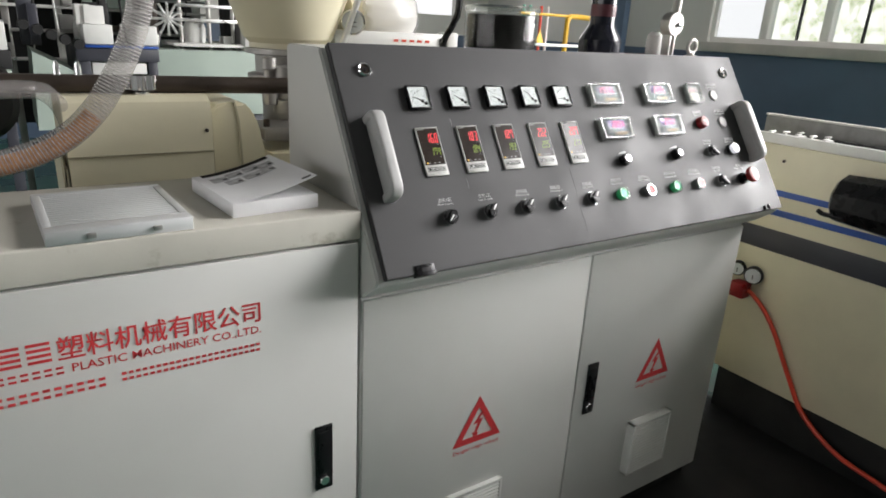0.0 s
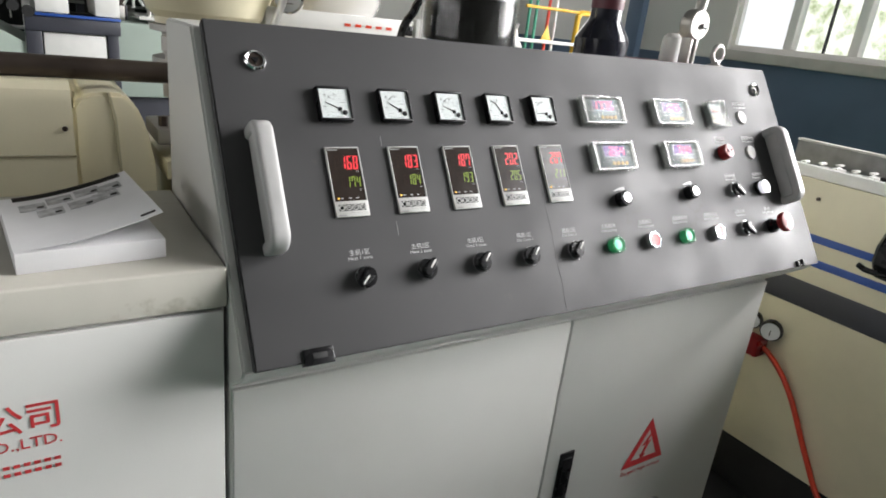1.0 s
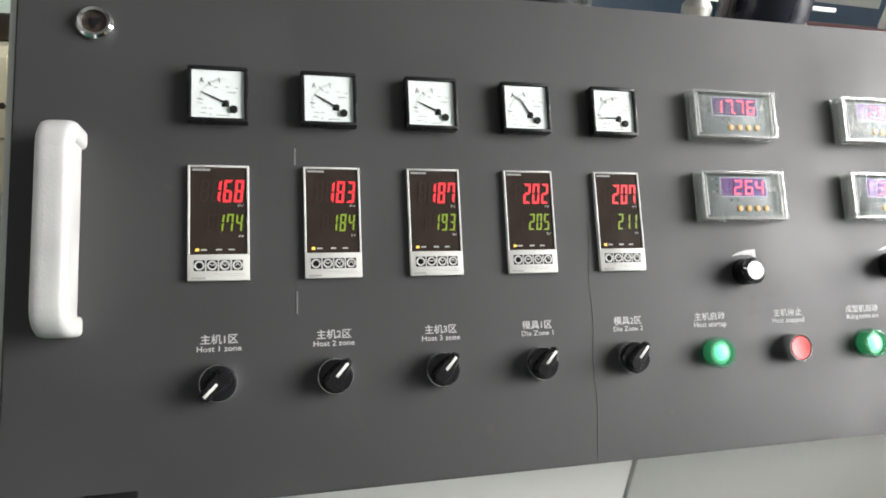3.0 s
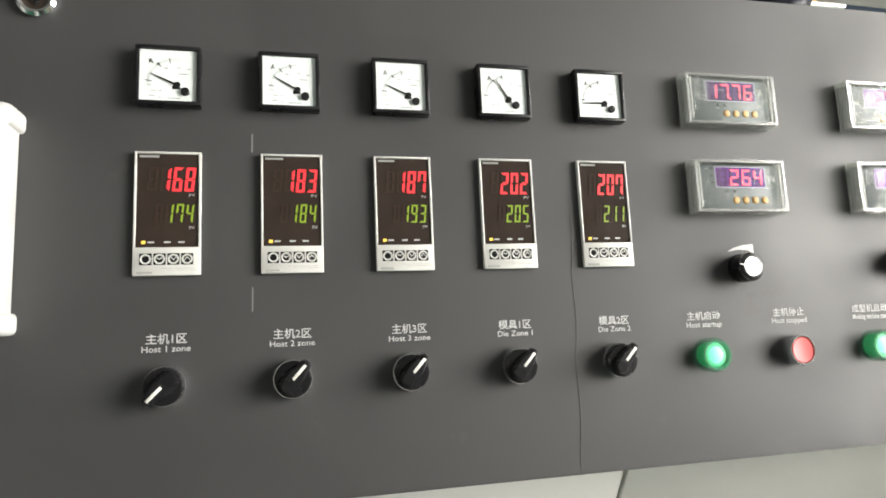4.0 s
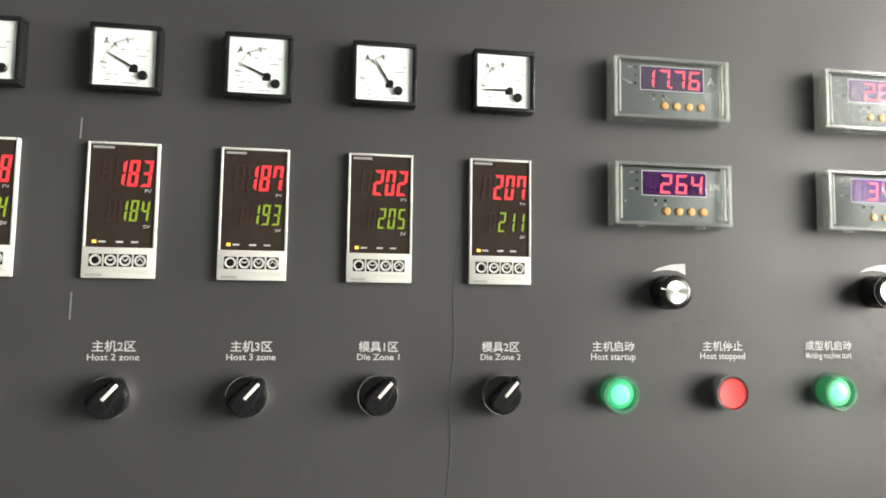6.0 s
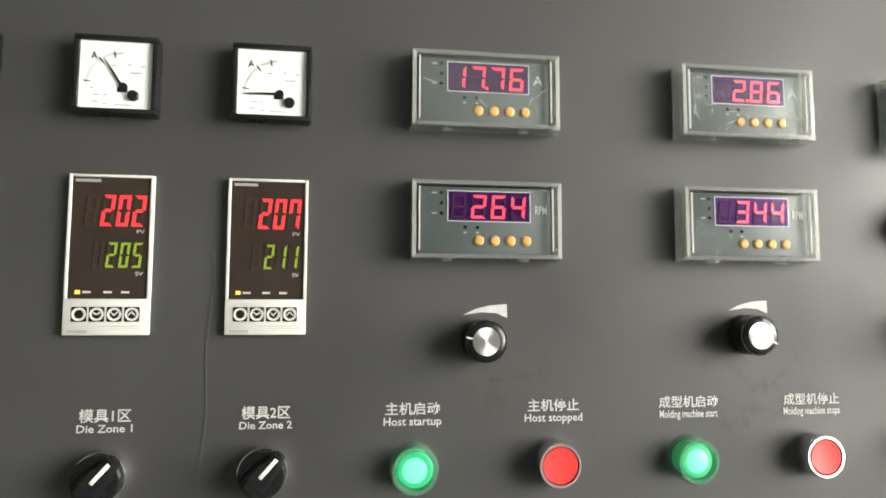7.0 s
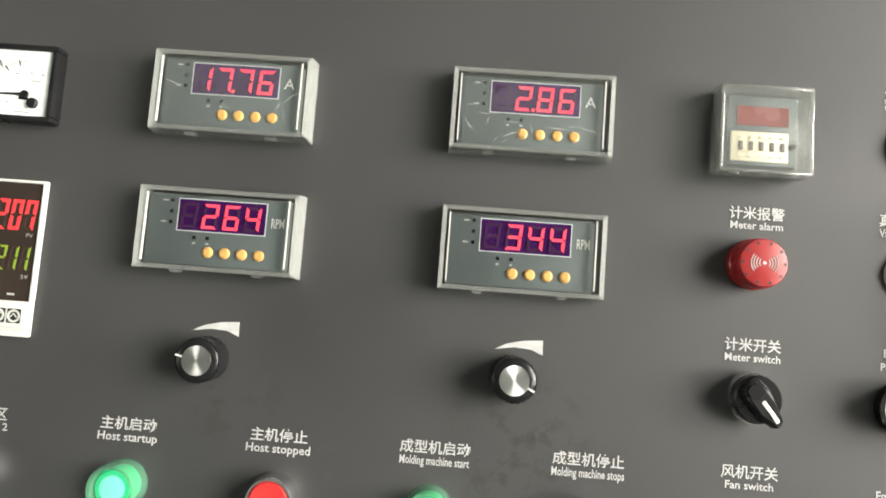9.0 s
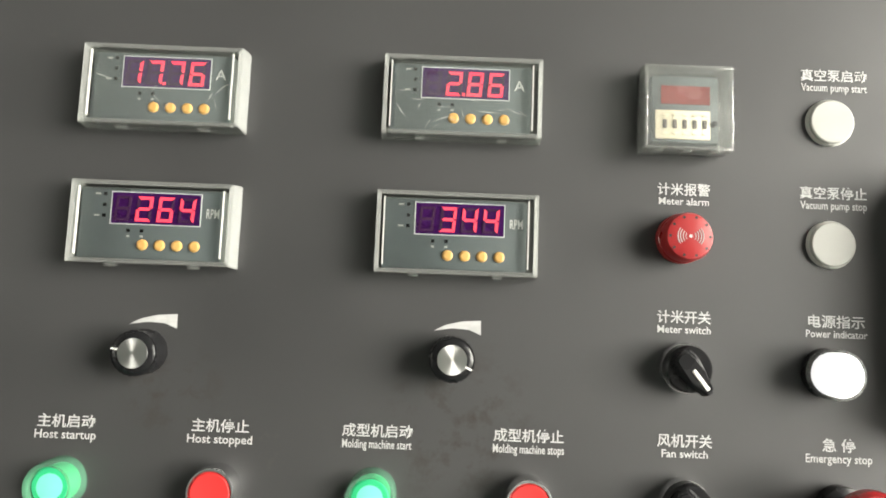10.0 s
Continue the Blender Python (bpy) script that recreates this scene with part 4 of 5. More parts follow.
def potentiometer(u, v, turn):
    """Small speed knob: fluted black skirt, aluminium cap and pointer, wedge scale printed above."""
    t = thing("speed_knob", on_panel(u, v, 0, turn), "small black speed knob with an aluminium cap", "knob", "speed knobs on the panel")
    bm, n = B(), 48
    prism(bm, [((0.0129 + 0.0005 * (k % 2)) * math.cos(2 * math.pi * k / n), (0.0129 + 0.0005 * (k % 2)) * math.sin(2 * math.pi * k / n)) for k in range(n)], 0.001, 0.0165)
    lathe(bm, [(0.0128, 0.0160), (0.0116, 0.0174), (0.0086, 0.0176)], 40)
    part("skirt", bm, BLACK, t, "", 60)
    part("cap", lathe(B(), [(0.0088, 0.0170), (0.0086, 0.0182), (0, 0.0183)], 32), TURNED, t, "brushed aluminium cap")
    part("pointer_line", box(B(), -0.0005, 0.0005, 0.0080, 0.0128, 0.0170, 0.0180), WHITE, t)
    bm = prism(B(), [(u - 0.0115, v + 0.0160), (u - 0.004, v + 0.0198), (u + 0.006, v + 0.0222), (u + 0.0170, v + 0.0230), (u + 0.0172, v + 0.0142), (u + 0.010, v + 0.0172), (u, v + 0.0178)], 0.0001, 0.0004)
    printed("wedge_scale", bm, PRINT)


potentiometer(0.6235, -0.1000, 78)
potentiometer(0.8070, -0.0970, -115)

# lettering on the panel
LABELS = [
    ("主机1区", "Host 1 zone", COL[0], -0.1390, 0.0288, 0.0342), ("主机2区", "Host 2 zone", COL[1], -0.1390, 0.0288, 0.0342), ("主机3区", "Host 3 zone", COL[2] + 0.001, -0.1390, 0.0288, 0.0342),
    ("模具1区", "Die Zone 1", COL[3], -0.1390, 0.0288, 0.0310), ("模具2区", "Die Zone 2", COL[4] + 0.0005, -0.1390, 0.0288, 0.0310),
    ("主机启动", "Host startup", 0.5798, -0.1385, 0.0342, 0.0364), ("主机停止", "Host stopped", 0.6712, -0.1380, 0.0342, 0.0386), ("成型机启动", "Molding machine start", 0.7645, -0.1375, 0.0418, 0.0412),
    ("成型机停止", "Molding machine stops", 0.8547, -0.1372, 0.0418, 0.0424), ("风机开关", "Fan switch", 0.9479, -0.1367, 0.0328, 0.0276), ("计米开关", "Meter switch", 0.9474, -0.0632, 0.0328, 0.0324),
    ("计米报警", "Meter alarm", 0.9472, 0.0156, 0.0328, 0.0312), ("真空泵启动", "Vacuum pump start", 1.0420, 0.0922, 0.0418, 0.0416), ("真空泵停止", "Vacuum pump stop", 1.0402, 0.0168, 0.0418, 0.0414),
    ("电源指示", "Power indicator", 1.0404, -0.0625, 0.0346, 0.0376), ("急 停", "Emergency stop", 1.0402, -0.1360, 0.0200, 0.0400),
]
for zh, en, u, v, wz, we in LABELS:
    printed("label_print", letters(zh, u - wz / 2, u + wz / 2, v - 0.0079, v, 0.0001, heavy=0.013), PRINT)
    drop = 0.0021 if any(ch in en for ch in "pgy") else 0.0
    printed("label_print", letters(en, u - we / 2, u + we / 2, v - 0.0138 - drop, v - 0.0092, 0.0001, heavy=0.013), PRINT)

# scratches and the hairline on the panel
SCRATCH = mat("scratched_paint", (0.17, 0.17, 0.168), 0.55, var=0.2, scale=90, bump=0.0)
HAIR = mat("dark_hairline", (0.045, 0.045, 0.045), 0.6, var=0.2, scale=60, bump=0.0)
for u, v0, v1 in [(0.1859, 0.002, 0.017), (0.1858, -0.125, -0.106)]:
    printed("scratch", prism(B(), [(u - 0.0005, v0), (u + 0.0007, v0), (u + 0.0009, v1), (u - 0.0002, v1)], 0.0001, 0.0003), SCRATCH)
line = [(0.4568 + 0.0011 * math.sin(k * 0.9) - 0.0060 * k / 20, -0.045 - 0.222 * k / 20) for k in range(21)]
printed("hairline", prism(B(), [(x - 0.0006, y) for x, y in line] + [(x + 0.0006, y) for x, y in reversed(line)], 0.0001, 0.0003), HAIR)

# locks, latches and handles
for u, v in [(0.0284, 0.1187), (1.1140, 0.1222)]:
    t = thing("panel_lock", on_panel(u, v), "round chrome quarter-turn panel lock", "lock", "panel locks")
    part("rim", lathe(B(), [(0.0145, 0), (0.0142, 0.0035), (0.0122, 0.0060), (0.0098, 0.0050), (0.0094, 0.002)], 36), CHROME, t)
    core = part("core", lathe(B(), [(0.0095, 0), (0.0095, 0.0026), (0, 0.0026)], 32), DARK_STEEL, t)
    part("insert", prism(B(), [(0.0055 * math.cos(radians(a)), 0.0055 * math.sin(radians(a))) for a in (30, 150, 270)], 0.002, 0.0048), BLACK, core)


def pull_handle(u, v0, v1):
    """Bow handle of rounded satin aluminium bar."""
    t = thing("pull_handle", on_panel(u, (v0 + v1) / 2), "satin aluminium bow handle screwed to the panel", "handle", "panel handles")
    h, o, k = (v1 - v0) / 2 - 0.006, 0.035, 0.014
    path = [(-h, -0.001), (-h, o - k)] + [(-h + k - k * math.cos(radians(a)), o - k + k * math.sin(radians(a))) for a in (18, 36, 54, 72, 90)]
    path += [(-y, z) for y, z in reversed(path)]
    bm, rings, n = B(), [], 24
    for i, (y, z) in enumerate(path):
        a, b = path[max(i - 1, 0)], path[min(i + 1, len(path) - 1)]
        d = Vector((0, b[0] - a[0], b[1] - a[1])).normalized()
        out = Vector((0, -d.z, d.y))
        ring = []
        for q in range(n):
            c, sn = math.cos(2 * math.pi * q / n), math.sin(2 * math.pi * q / n)
            e = (abs(c) ** 5 + abs(sn) ** 5) ** (-1 / 5)
            ring.append(bm.verts.new(Vector((0.0120 * e * c, y, z)) + out * (0.0082 * e * sn)))
        rings.append(ring)
    for a, b in zip(rings, rings[1:]):
        for q in range(n):
            bm.faces.new((a[q], a[(q + 1) % n], b[(q + 1) % n], b[q]))
    part("bow", bm, HANDLE, t, "", 50)
    part("web", box(B(), -0.0088, 0.0088, -h + 0.004, h - 0.004, 0.0005, o - 0.002, 0.002), HANDLE, t, "grey inner side of the handle")


pull_handle(0.0125, -0.1345, 0.0255)
pull_handle(1.1110, -0.1345, 0.0270)

t = thing("panel_latch", on_panel(0.0470, -0.2645), "black plastic latch on the panel's lower edge", "latch")
part("latch_body", box(B(), -0.019, 0.019, -0.0105, 0.0100, -0.014, 0.0035, 0.0015), BLACK, t)
part("latch_slot", box(B(), -0.008, 0.010, -0.003, 0.004, 0.0030, 0.0042, 0.0004), GAP, t)
t = thing("panel_latch", on_panel(1.0990, -0.2640), "small black latch on the panel's lower edge", "latch")
bm = box(B(), -0.012, -0.007, -0.006, 0.006, -0.002, 0.006, 0.001)
box(bm, 0.006, 0.011, -0.006, 0.008, -0.002, 0.006, 0.001), box(bm, -0.008, 0.008, -0.006, -0.002, -0.002, 0.004, 0.0008)
part("latch_body", bm, BLACK, t)

# ---- things on the low cabinet ----
TOP = 1.0172
grille = thing("vent_grille", pose(-0.414, 0.040, TOP, 0, 0, 2), "white plastic ventilation grille lying on the cabinet top", "vent grille")
bm = B()
for x0, x1, y0, y1 in [(-0.095, 0.095, -0.112, -0.084), (-0.095, 0.095, 0.098, 0.112), (-0.095, -0.083, -0.084, 0.098), (0.083, 0.095, -0.084, 0.098)]:
    box(bm, x0, x1, y0, y1, 0, 0.020, 0.002)
part("grille_frame", bm, FOIL, grille)
part("backing", box(B(), -0.084, 0.084, -0.085, 0.099, 0.001, 0.006), mat_grey_print, grille)
for k in range(16):
    y = -0.078 + k * 0.0114
    part("slat", box(B(), -0.0835, 0.0835, y - 0.0033, y + 0.0033, 0.0150, 0.0185, 0.0006), FOIL, grille)
for x in (-0.040, 0.045):
    part("clip", box(B(), x - 0.006, x + 0.006, -0.116, -0.111, 0.006, 0.013, 0.001), STEEL, grille)

manual = thing("manual", pose(-0.183, 0.066, TOP, 0, 0, 5), "white printed manual with a black spine strip, cover lifted", "manual")
part("page_block", box(B(), -0.0745, 0.0745, -0.098, 0.100, 0, 0.024, 0.0015), PAPER, manual, "white page block")


def cover_height(x, y):
    return 0.0246 + 0.031 * max(0.0, (x + 0.0745) / 0.149) ** 1.7


def cover_sheet(bm, x0, x1, y0, y1, lift, n=10):
    rows = [[bm.verts.new((x0 + (x1 - x0) * i / n, y0 + (y1 - y0) * j / n, cover_height(x0 + (x1 - x0) * i / n, y0 + (y1 - y0) * j / n) + lift)) for j in range(n + 1)] for i in range(n + 1)]
    for i in range(n):
        for j in range(n):
            bm.faces.new((rows[i][j], rows[i + 1][j], rows[i + 1][j + 1], rows[i][j + 1]))
    low = bmesh.ops.extrude_face_region(bm, geom=bm.faces[:])
    for v in low["geom"]:
        if isinstance(v, bmesh.types.BMVert):
            v.co.z += 0.0005
    return bm


cover = part("cover", cover_sheet(B(), -0.0745, 0.0735, -0.096, 0.100, 0), PAPER, manual, "lifted white cover", 60)
part("spine_strip", cover_sheet(B(), -0.0600, 0.0640, 0.082, 0.0985, 0.0007), INK, cover, "black strip", 60)
rnd = random.Random(7)
for cx, cy in [(-0.042, 0.048), (-0.012, 0.058), (0.020, 0.062), (0.044, 0.054), (-0.026, 0.018), (0.008, 0.022), (0.036, 0.026)]:
    part("picture", cover_sheet(B(), cx - 0.014, cx + 0.014, cy - 0.013, cy + 0.013, 0.0007 + 0.0001 * rnd.randint(0, 4), 4), PAPER_GREY, cover, "grey printed picture", 60)
    part("picture", cover_sheet(B(), cx + 0.004, cx + 0.011, cy - 0.009, cy - 0.004, 0.0018, 2), INK, cover, "", 60)
part("small_mark", cover_sheet(B(), 0.052, 0.068, -0.086, -0.081, 0.0007, 3), INK, cover, "", 60)

# ---- things on the console ----
CT = TOPZ + 0.0003
jar = thing("jar", pose(0.432, 0.186, CT), "round clear jar of dark liquid on the console", "jar")
glass = part("jar_wall", lathe(B(), [(0.080, 0), (0.083, 0.004), (0.083, 0.088), (0.0815, 0.092), (0.0795, 0.088), (0.0795, 0.006), (0, 0.006)], 48), GLASS, jar, "clear glass wall")
glass.visible_shadow = False
part("liquid", lathe(B(), [(0, 0.007), (0.0785, 0.007), (0.0785, 0.078), (0, 0.078)], 48), OIL, jar, "dark oil")
lid = part("lid", lathe(B(), [(0.086, 0.086), (0.087, 0.094), (0.083, 0.097), (0, 0.098)], 48), ACRYLIC, jar, "clear plastic lid")
lid.visible_shadow = False

bottle = thing("bottle", pose(0.752, 0.185, CT), "dark blue-black plastic bottle with a maroon label", "bottle")
part("bottle_body", lathe(B(), [(0, 0), (0.050, 0), (0.053, 0.004), (0.053, 0.036), (0.048, 0.046), (0.034, 0.068), (0.031, 0.076), (0.031, 0.150), (0.026, 0.160), (0, 0.160)], 40), BOTTLE, bottle)
part("label_band", lathe(B(), [(0.0314, 0.092), (0.0316, 0.094), (0.0316, 0.118), (0.0314, 0.120)], 40), MAROON, bottle, "maroon label band")
part("cap", lathe(B(), [(0.027, 0.158), (0.028, 0.162), (0.028, 0.185), (0.026, 0.188), (0, 0.188)], 32), BLACK, bottle)

tray = tagged(part("cloth", box(B(), 0.82, 1.06, 0.165, 0.255, CT, CT + 0.006, 0.002), MAROON), "folded maroon cloth on the console top", "cloth")

clamp = thing("toggle_clamp", pose(1.045, 0.205, CT), "worn steel toggle clamp standing on the console", "clamp")
part("base_plate", box(B(), -0.022, 0.028, -0.020, 0.020, 0, 0.006, 0.001), STEEL, clamp)
for x in (-0.008, 0.010):
    part("upright", box(B(), x - 0.004, x + 0.004, -0.012, 0.012, 0.005, 0.078, 0.0015), STEEL, clamp)
part("arm", lathe(B(), [(0, -0.016), (0.030, -0.016), (0.032, -0.012), (0.032, 0.012), (0.030, 0.016), (0, 0.016)], 32, pose(0.002, 0, 0.088, 90)), STEEL, clamp, "round steel head")
part("bolt", lathe(B(), [(0, 0), (0.007, 0), (0.007, 0.008), (0, 0.009)], 6, pose(0.012, -0.015, 0.086, 90)), CHROME, clamp)
part("lever", tube(B(), smooth_line([(0.008, 0, 0.100), (0.016, 0.002, 0.150), (0.020, 0.004, 0.230)]), 0.012, 14), STEEL, clamp)
pot = tagged(part("plastic_pot", lathe(B(), [(0, 0), (0.020, 0), (0.021, 0.004), (0.019, 0.050), (0.012, 0.058), (0, 0.060)], 28, pose(0.972, 0.195, CT + 0.006)), BAG), "small frosted plastic pot on the console", "pot")

eye = thing("eye_bolt", pose(1.118, 0.180, CT), "steel lifting eye bolt on the console", "eye bolt")
part("collar", lathe(B(), [(0, 0), (0.020, 0), (0.020, 0.006), (0.010, 0.010), (0.009, 0.016)], 28), STEEL, eye)
ring = [(0.0175 * math.cos(2 * math.pi * k / 24), 0, 0.032 + 0.0175 * math.sin(2 * math.pi * k / 24)) for k in range(25)]
part("ring", tube(B(), ring, 0.0058, 10), STEEL, eye)

# ---- the extruder behind ----
ext = thing("extruder", pose(-0.3, 0.45, 0), "cream extruder with covered barrel and gearbox", "extruder")
bm = prism(B(), [(0.40, 0.0), (0.40, 1.128), (0.408, 1.146), (0.430, 1.157), (0.70, 1.157), (0.72, 1.14), (0.72, 0.0)], -0.440, -0.164, YZ)
under(part("barrel_cover", bm, CREAM_OLD, None, "cream sheet-metal barrel cover"), ext)
bm = B()
box(bm, -0.441, -0.163, 0.3975, 0.402, 1.0400, 1.0435, 0.001)
under(part("cover_seam", bm, mat("old_seam", (0.36, 0.33, 0.22), 0.6)), ext)
for x in (-0.176, -0.405):
    under(part("cover_screw", lathe(B(), [(0, 0.004), (0.0035, 0.004), (0.0042, 0.002), (0.0042, 0)], 14, pose(x, 0.400, 1.086, 90)), DARK_STEEL), ext)
bm = B()
for k in range(4):
    box(bm, -0.452 + k * 0.006, -0.449 + k * 0.006, 0.405, 0.70, 0.90, 1.04 - 0.02 * k)
under(part("fin", bm, CREAM_OLD), ext)
arch = [(-0.163, 0.0), (-0.163, 1.118), (-0.150, 1.134), (-0.126, 1.142), (-0.085, 1.140), (-0.066, 1.120), (-0.052, 1.085), (-0.040, 1.02), (-0.036, 0.0)]
bm = prism(B(), arch, -0.70, -0.425, pose(0, 0, 0, 90))
bmesh.ops.bevel(bm, geom=bm.edges[:], offset=0.006, segments=2, affect="EDGES")
under(part("gear_cover", bm, CREAM_OLD, None, "rounded cream gear cover"), ext)
under(part("cover_rib", prism(B(), [(-0.094, 0.9), (-0.090, 0.9), (-0.098, 1.10), (-0.106, 1.141), (-0.110, 1.141), (-0.102, 1.10)], -0.70, -0.4225, pose(0, 0, 0, 90)), mat("rib_shadow_paint", (0.42, 0.39, 0.26), 0.5)), ext)
under(part("bracket", box(B(), -0.03, 0.16, 0.46, 0.60, 1.045, 1.075, 0.004), STEEL), ext)
under(part("bracket", box(B(), -0.02, 0.08, 0.44, 0.62, 0.985, 1.02, 0.004), CREAM_OLD), ext)
under(part("bracket_bolt", lathe(B(), [(0, 0), (0.008, 0), (0.008, 0.018), (0, 0.018)], 6, pose(-0.015, 0.49, 1.075)), DARK_STEEL), ext)
under(part("base_frame", box(B(), 0.0, 1.1, 0.42, 0.95, 0.0, 0.98, 0.006), CREAM_OLD), ext)
for k, (x, r) in enumerate([(0.06, 0.035), (0.10, 0.022), (0.015, 0.018)]):
    under(part("fitting", lathe(B(), [(0, 0), (r, 0), (r, 0.03), (r * 0.7, 0.035), (r * 0.7, 0.08), (r, 0.085), (r, 0.11), (0, 0.115)], 20, pose(x, 0.55, 1.10 + 0.01 * k)), STEEL), ext)

pipe = thing("oil_pipe", pose(-0.3, 0.475, 1.1745), "dark oily steel pipe across the machine", "pipe")
under(part("pipe_bar", tube(B(), [(-0.95, 0.478, 1.180), (-0.4, 0.476, 1.1765), (0.10, 0.474, 1.171)], 0.0185, 18), DARK_STEEL), pipe)
bm, n = B(), 64
lobe = [(0.0275 + 0.0036 * math.cos(8 * 2 * math.pi * k / n)) for k in range(n)]
prism(bm, [(lobe[k] * math.cos(2 * math.pi * k / n), lobe[k] * math.sin(2 * math.pi * k / n)) for k in range(n)], -0.014, 0.015, pose(-0.288, 0.462, 1.180))
lathe(bm, [(0.017, -0.040), (0.017, -0.014)], 20, pose(-0.288, 0.462, 1.176))
lathe(bm, [(0.024, 0.016), (0.020, 0.019), (0, 0.020)], 24, pose(-0.288, 0.462, 1.176))
under(part("knurled_nut", bm, CHROME, None, "bright lobed nut", 30), pipe)
for x in (-0.435, -0.398):
    under(part("nipple", lathe(B(), [(0.006, -0.02), (0.006, 0.012), (0.003, 0.022), (0, 0.024)], 12, pose(x, 0.474, 1.197)), CHROME), pipe)

hose = thing("suction_hose", pose(-0.4, 0.3, 1.2), "clear ribbed suction hose with amber pellets inside", "hose")
line = smooth_line([(-0.275, 0.30, 1.46), (-0.298, 0.30, 1.345), (-0.317, 0.30, 1.28), (-0.350, 0.30, 1.211), (-0.396, 0.30, 1.142), (-0.462, 0.30, 1.088), (-0.56, 0.30, 1.056), (-0.72, 0.30, 1.045)], 14)
under(part("hose_wall", tube(B(), line, 0.0225, 18), HOSE_CLEAR, None, "clear hose wall", 60), hose).visible_shadow = False
coil, dist = [], 0.0
for k in range(len(line) - 1):
    for s in range(8):
        p = line[k].lerp(line[k + 1], s / 8)
        d = (line[k + 1] - line[k]).normalized()
        dist += (line[k + 1] - line[k]).length / 8
        x = Vector((0, 1, 0))
        y = d.cross(x)
        a = 2 * math.pi * dist / 0.0062
        coil.append(p + 0.0226 * (math.cos(a) * x + math.sin(a) * y))
under(part("wire_coil", tube(B(), coil, 0.0007, 5), BAG, None, "pale spiral rib", 80), hose)
under(part("pellets", tube(B(), [p + Vector((0, 0, -0.004)) for p in line[56:]], 0.0170, 14), RESIN, None, "amber pellets"), hose)
loop = thing("air_hose", pose(-0.6, 0.42, 1.15), "slack clear plastic hose behind", "hose")
under(part("hose_wall", tube(B(), smooth_line([(-0.95, 0.36, 1.10), (-0.72, 0.36, 1.135), (-0.60, 0.36, 1.168), (-0.50, 0.375, 1.176), (-0.455, 0.40, 1.160), (-0.43, 0.43, 1.10), (-0.43, 0.44, 0.98)], 10), 0.016, 14), HOSE_CLEAR), loop)

drum = thing("blower", pose(-0.62, 0.9, 0), "dark round blower housing on the floor behind", "blower")
under(part("housing", lathe(B(), [(0, -0.1), (0.085, -0.1), (0.10, -0.07), (0.10, 0.07), (0.085, 0.1), (0, 0.1)], 40, pose(-0.60, 0.90, 1.105, 90)), BLACK_MATT), drum)
under(part("stand", box(B(), -0.62, -0.58, 0.86, 0.94, 0, 1.02, 0.005), BLACK_MATT), drum)

hopper = thing("hopper", pose(0.07, 0.62, 1.25), "cream conical material hopper over the barrel", "hopper")
under(part("cone", lathe(B(), [(0.085, 1.245), (0.098, 1.250), (0.098, 1.262), (0.112, 1.275), (0.150, 1.375), (0.240, 1.62), (0.236, 1.62), (0, 1.40)], 48, pose(0.100, 0.64, 0)), CREAM_OLD), hopper)
under(part("flange", lathe(B(), [(0.06, 1.16), (0.105, 1.16), (0.105, 1.185), (0.085, 1.19), (0.085, 1.232), (0.108, 1.236), (0.108, 1.248), (0.09, 1.25)], 40, pose(0.100, 0.64, 0)), STEEL, None, "steel throat flange"), hopper)
under(part("throat", lathe(B(), [(0.07, 0.95), (0.07, 1.17)], 32, pose(0.100, 0.64, 0)), STEEL), hopper)
under(part("sight_bar", tube(B(), [(0.205, 0.545, 1.262), (0.255, 0.535, 1.40)], 0.008, 12), ALU, None, "pale upright rod"), hopper)

dial = thing("dial_gauge", pose(0.237, 0.545, 1.322, 90, 0, -32), "round dial gauge with a chrome rim", "gauge")
part("case", lathe(B(), [(0, -0.02), (0.029, -0.02), (0.031, 0), (0.031, 0.008), (0.027, 0.011), (0.026, 0.008)], 36), CHROME, dial)
part("face", lathe(B(), [(0.0265, 0.0070), (0, 0.0072)], 36), DIAL, dial)
part("needle", box(B(), -0.014, 0.008, -0.0010, 0.0010, 0.0075, 0.0082), INK, dial)
part("mark", box(B(), -0.010, 0.010, -0.012, -0.010, 0.0074, 0.0078), mat_grey_print, dial)

duct = thing("fan_motor", pose(0.39, 0.62, 1.28), "fan motor wrapped in crumpled clear plastic", "motor")
bm = lathe(B(), [(0, 0.0), (0.085, 0.0), (0.094, 0.02), (0.100, 0.09), (0.092, 0.16), (0.06, 0.20), (0, 0.21)], 64, pose(0.275, 0.66, 1.345, 0, 90, 8))
for v in bm.verts:
    v.co += 0.006 * noise.noise_vector(v.co * 30) + 0.004 * noise.noise_vector(v.co * 80)
under(part("plastic_wrap", bm, BAG, None, "crumpled clear plastic wrap", 70), duct)
under(part("motor_core", lathe(B(), [(0, -0.03), (0.07, -0.03), (0.075, 0.02), (0.075, 0.14), (0, 0.16)], 32, pose(0.275, 0.66, 1.345, 0, 90, 8)), CREAM_OLD), duct)

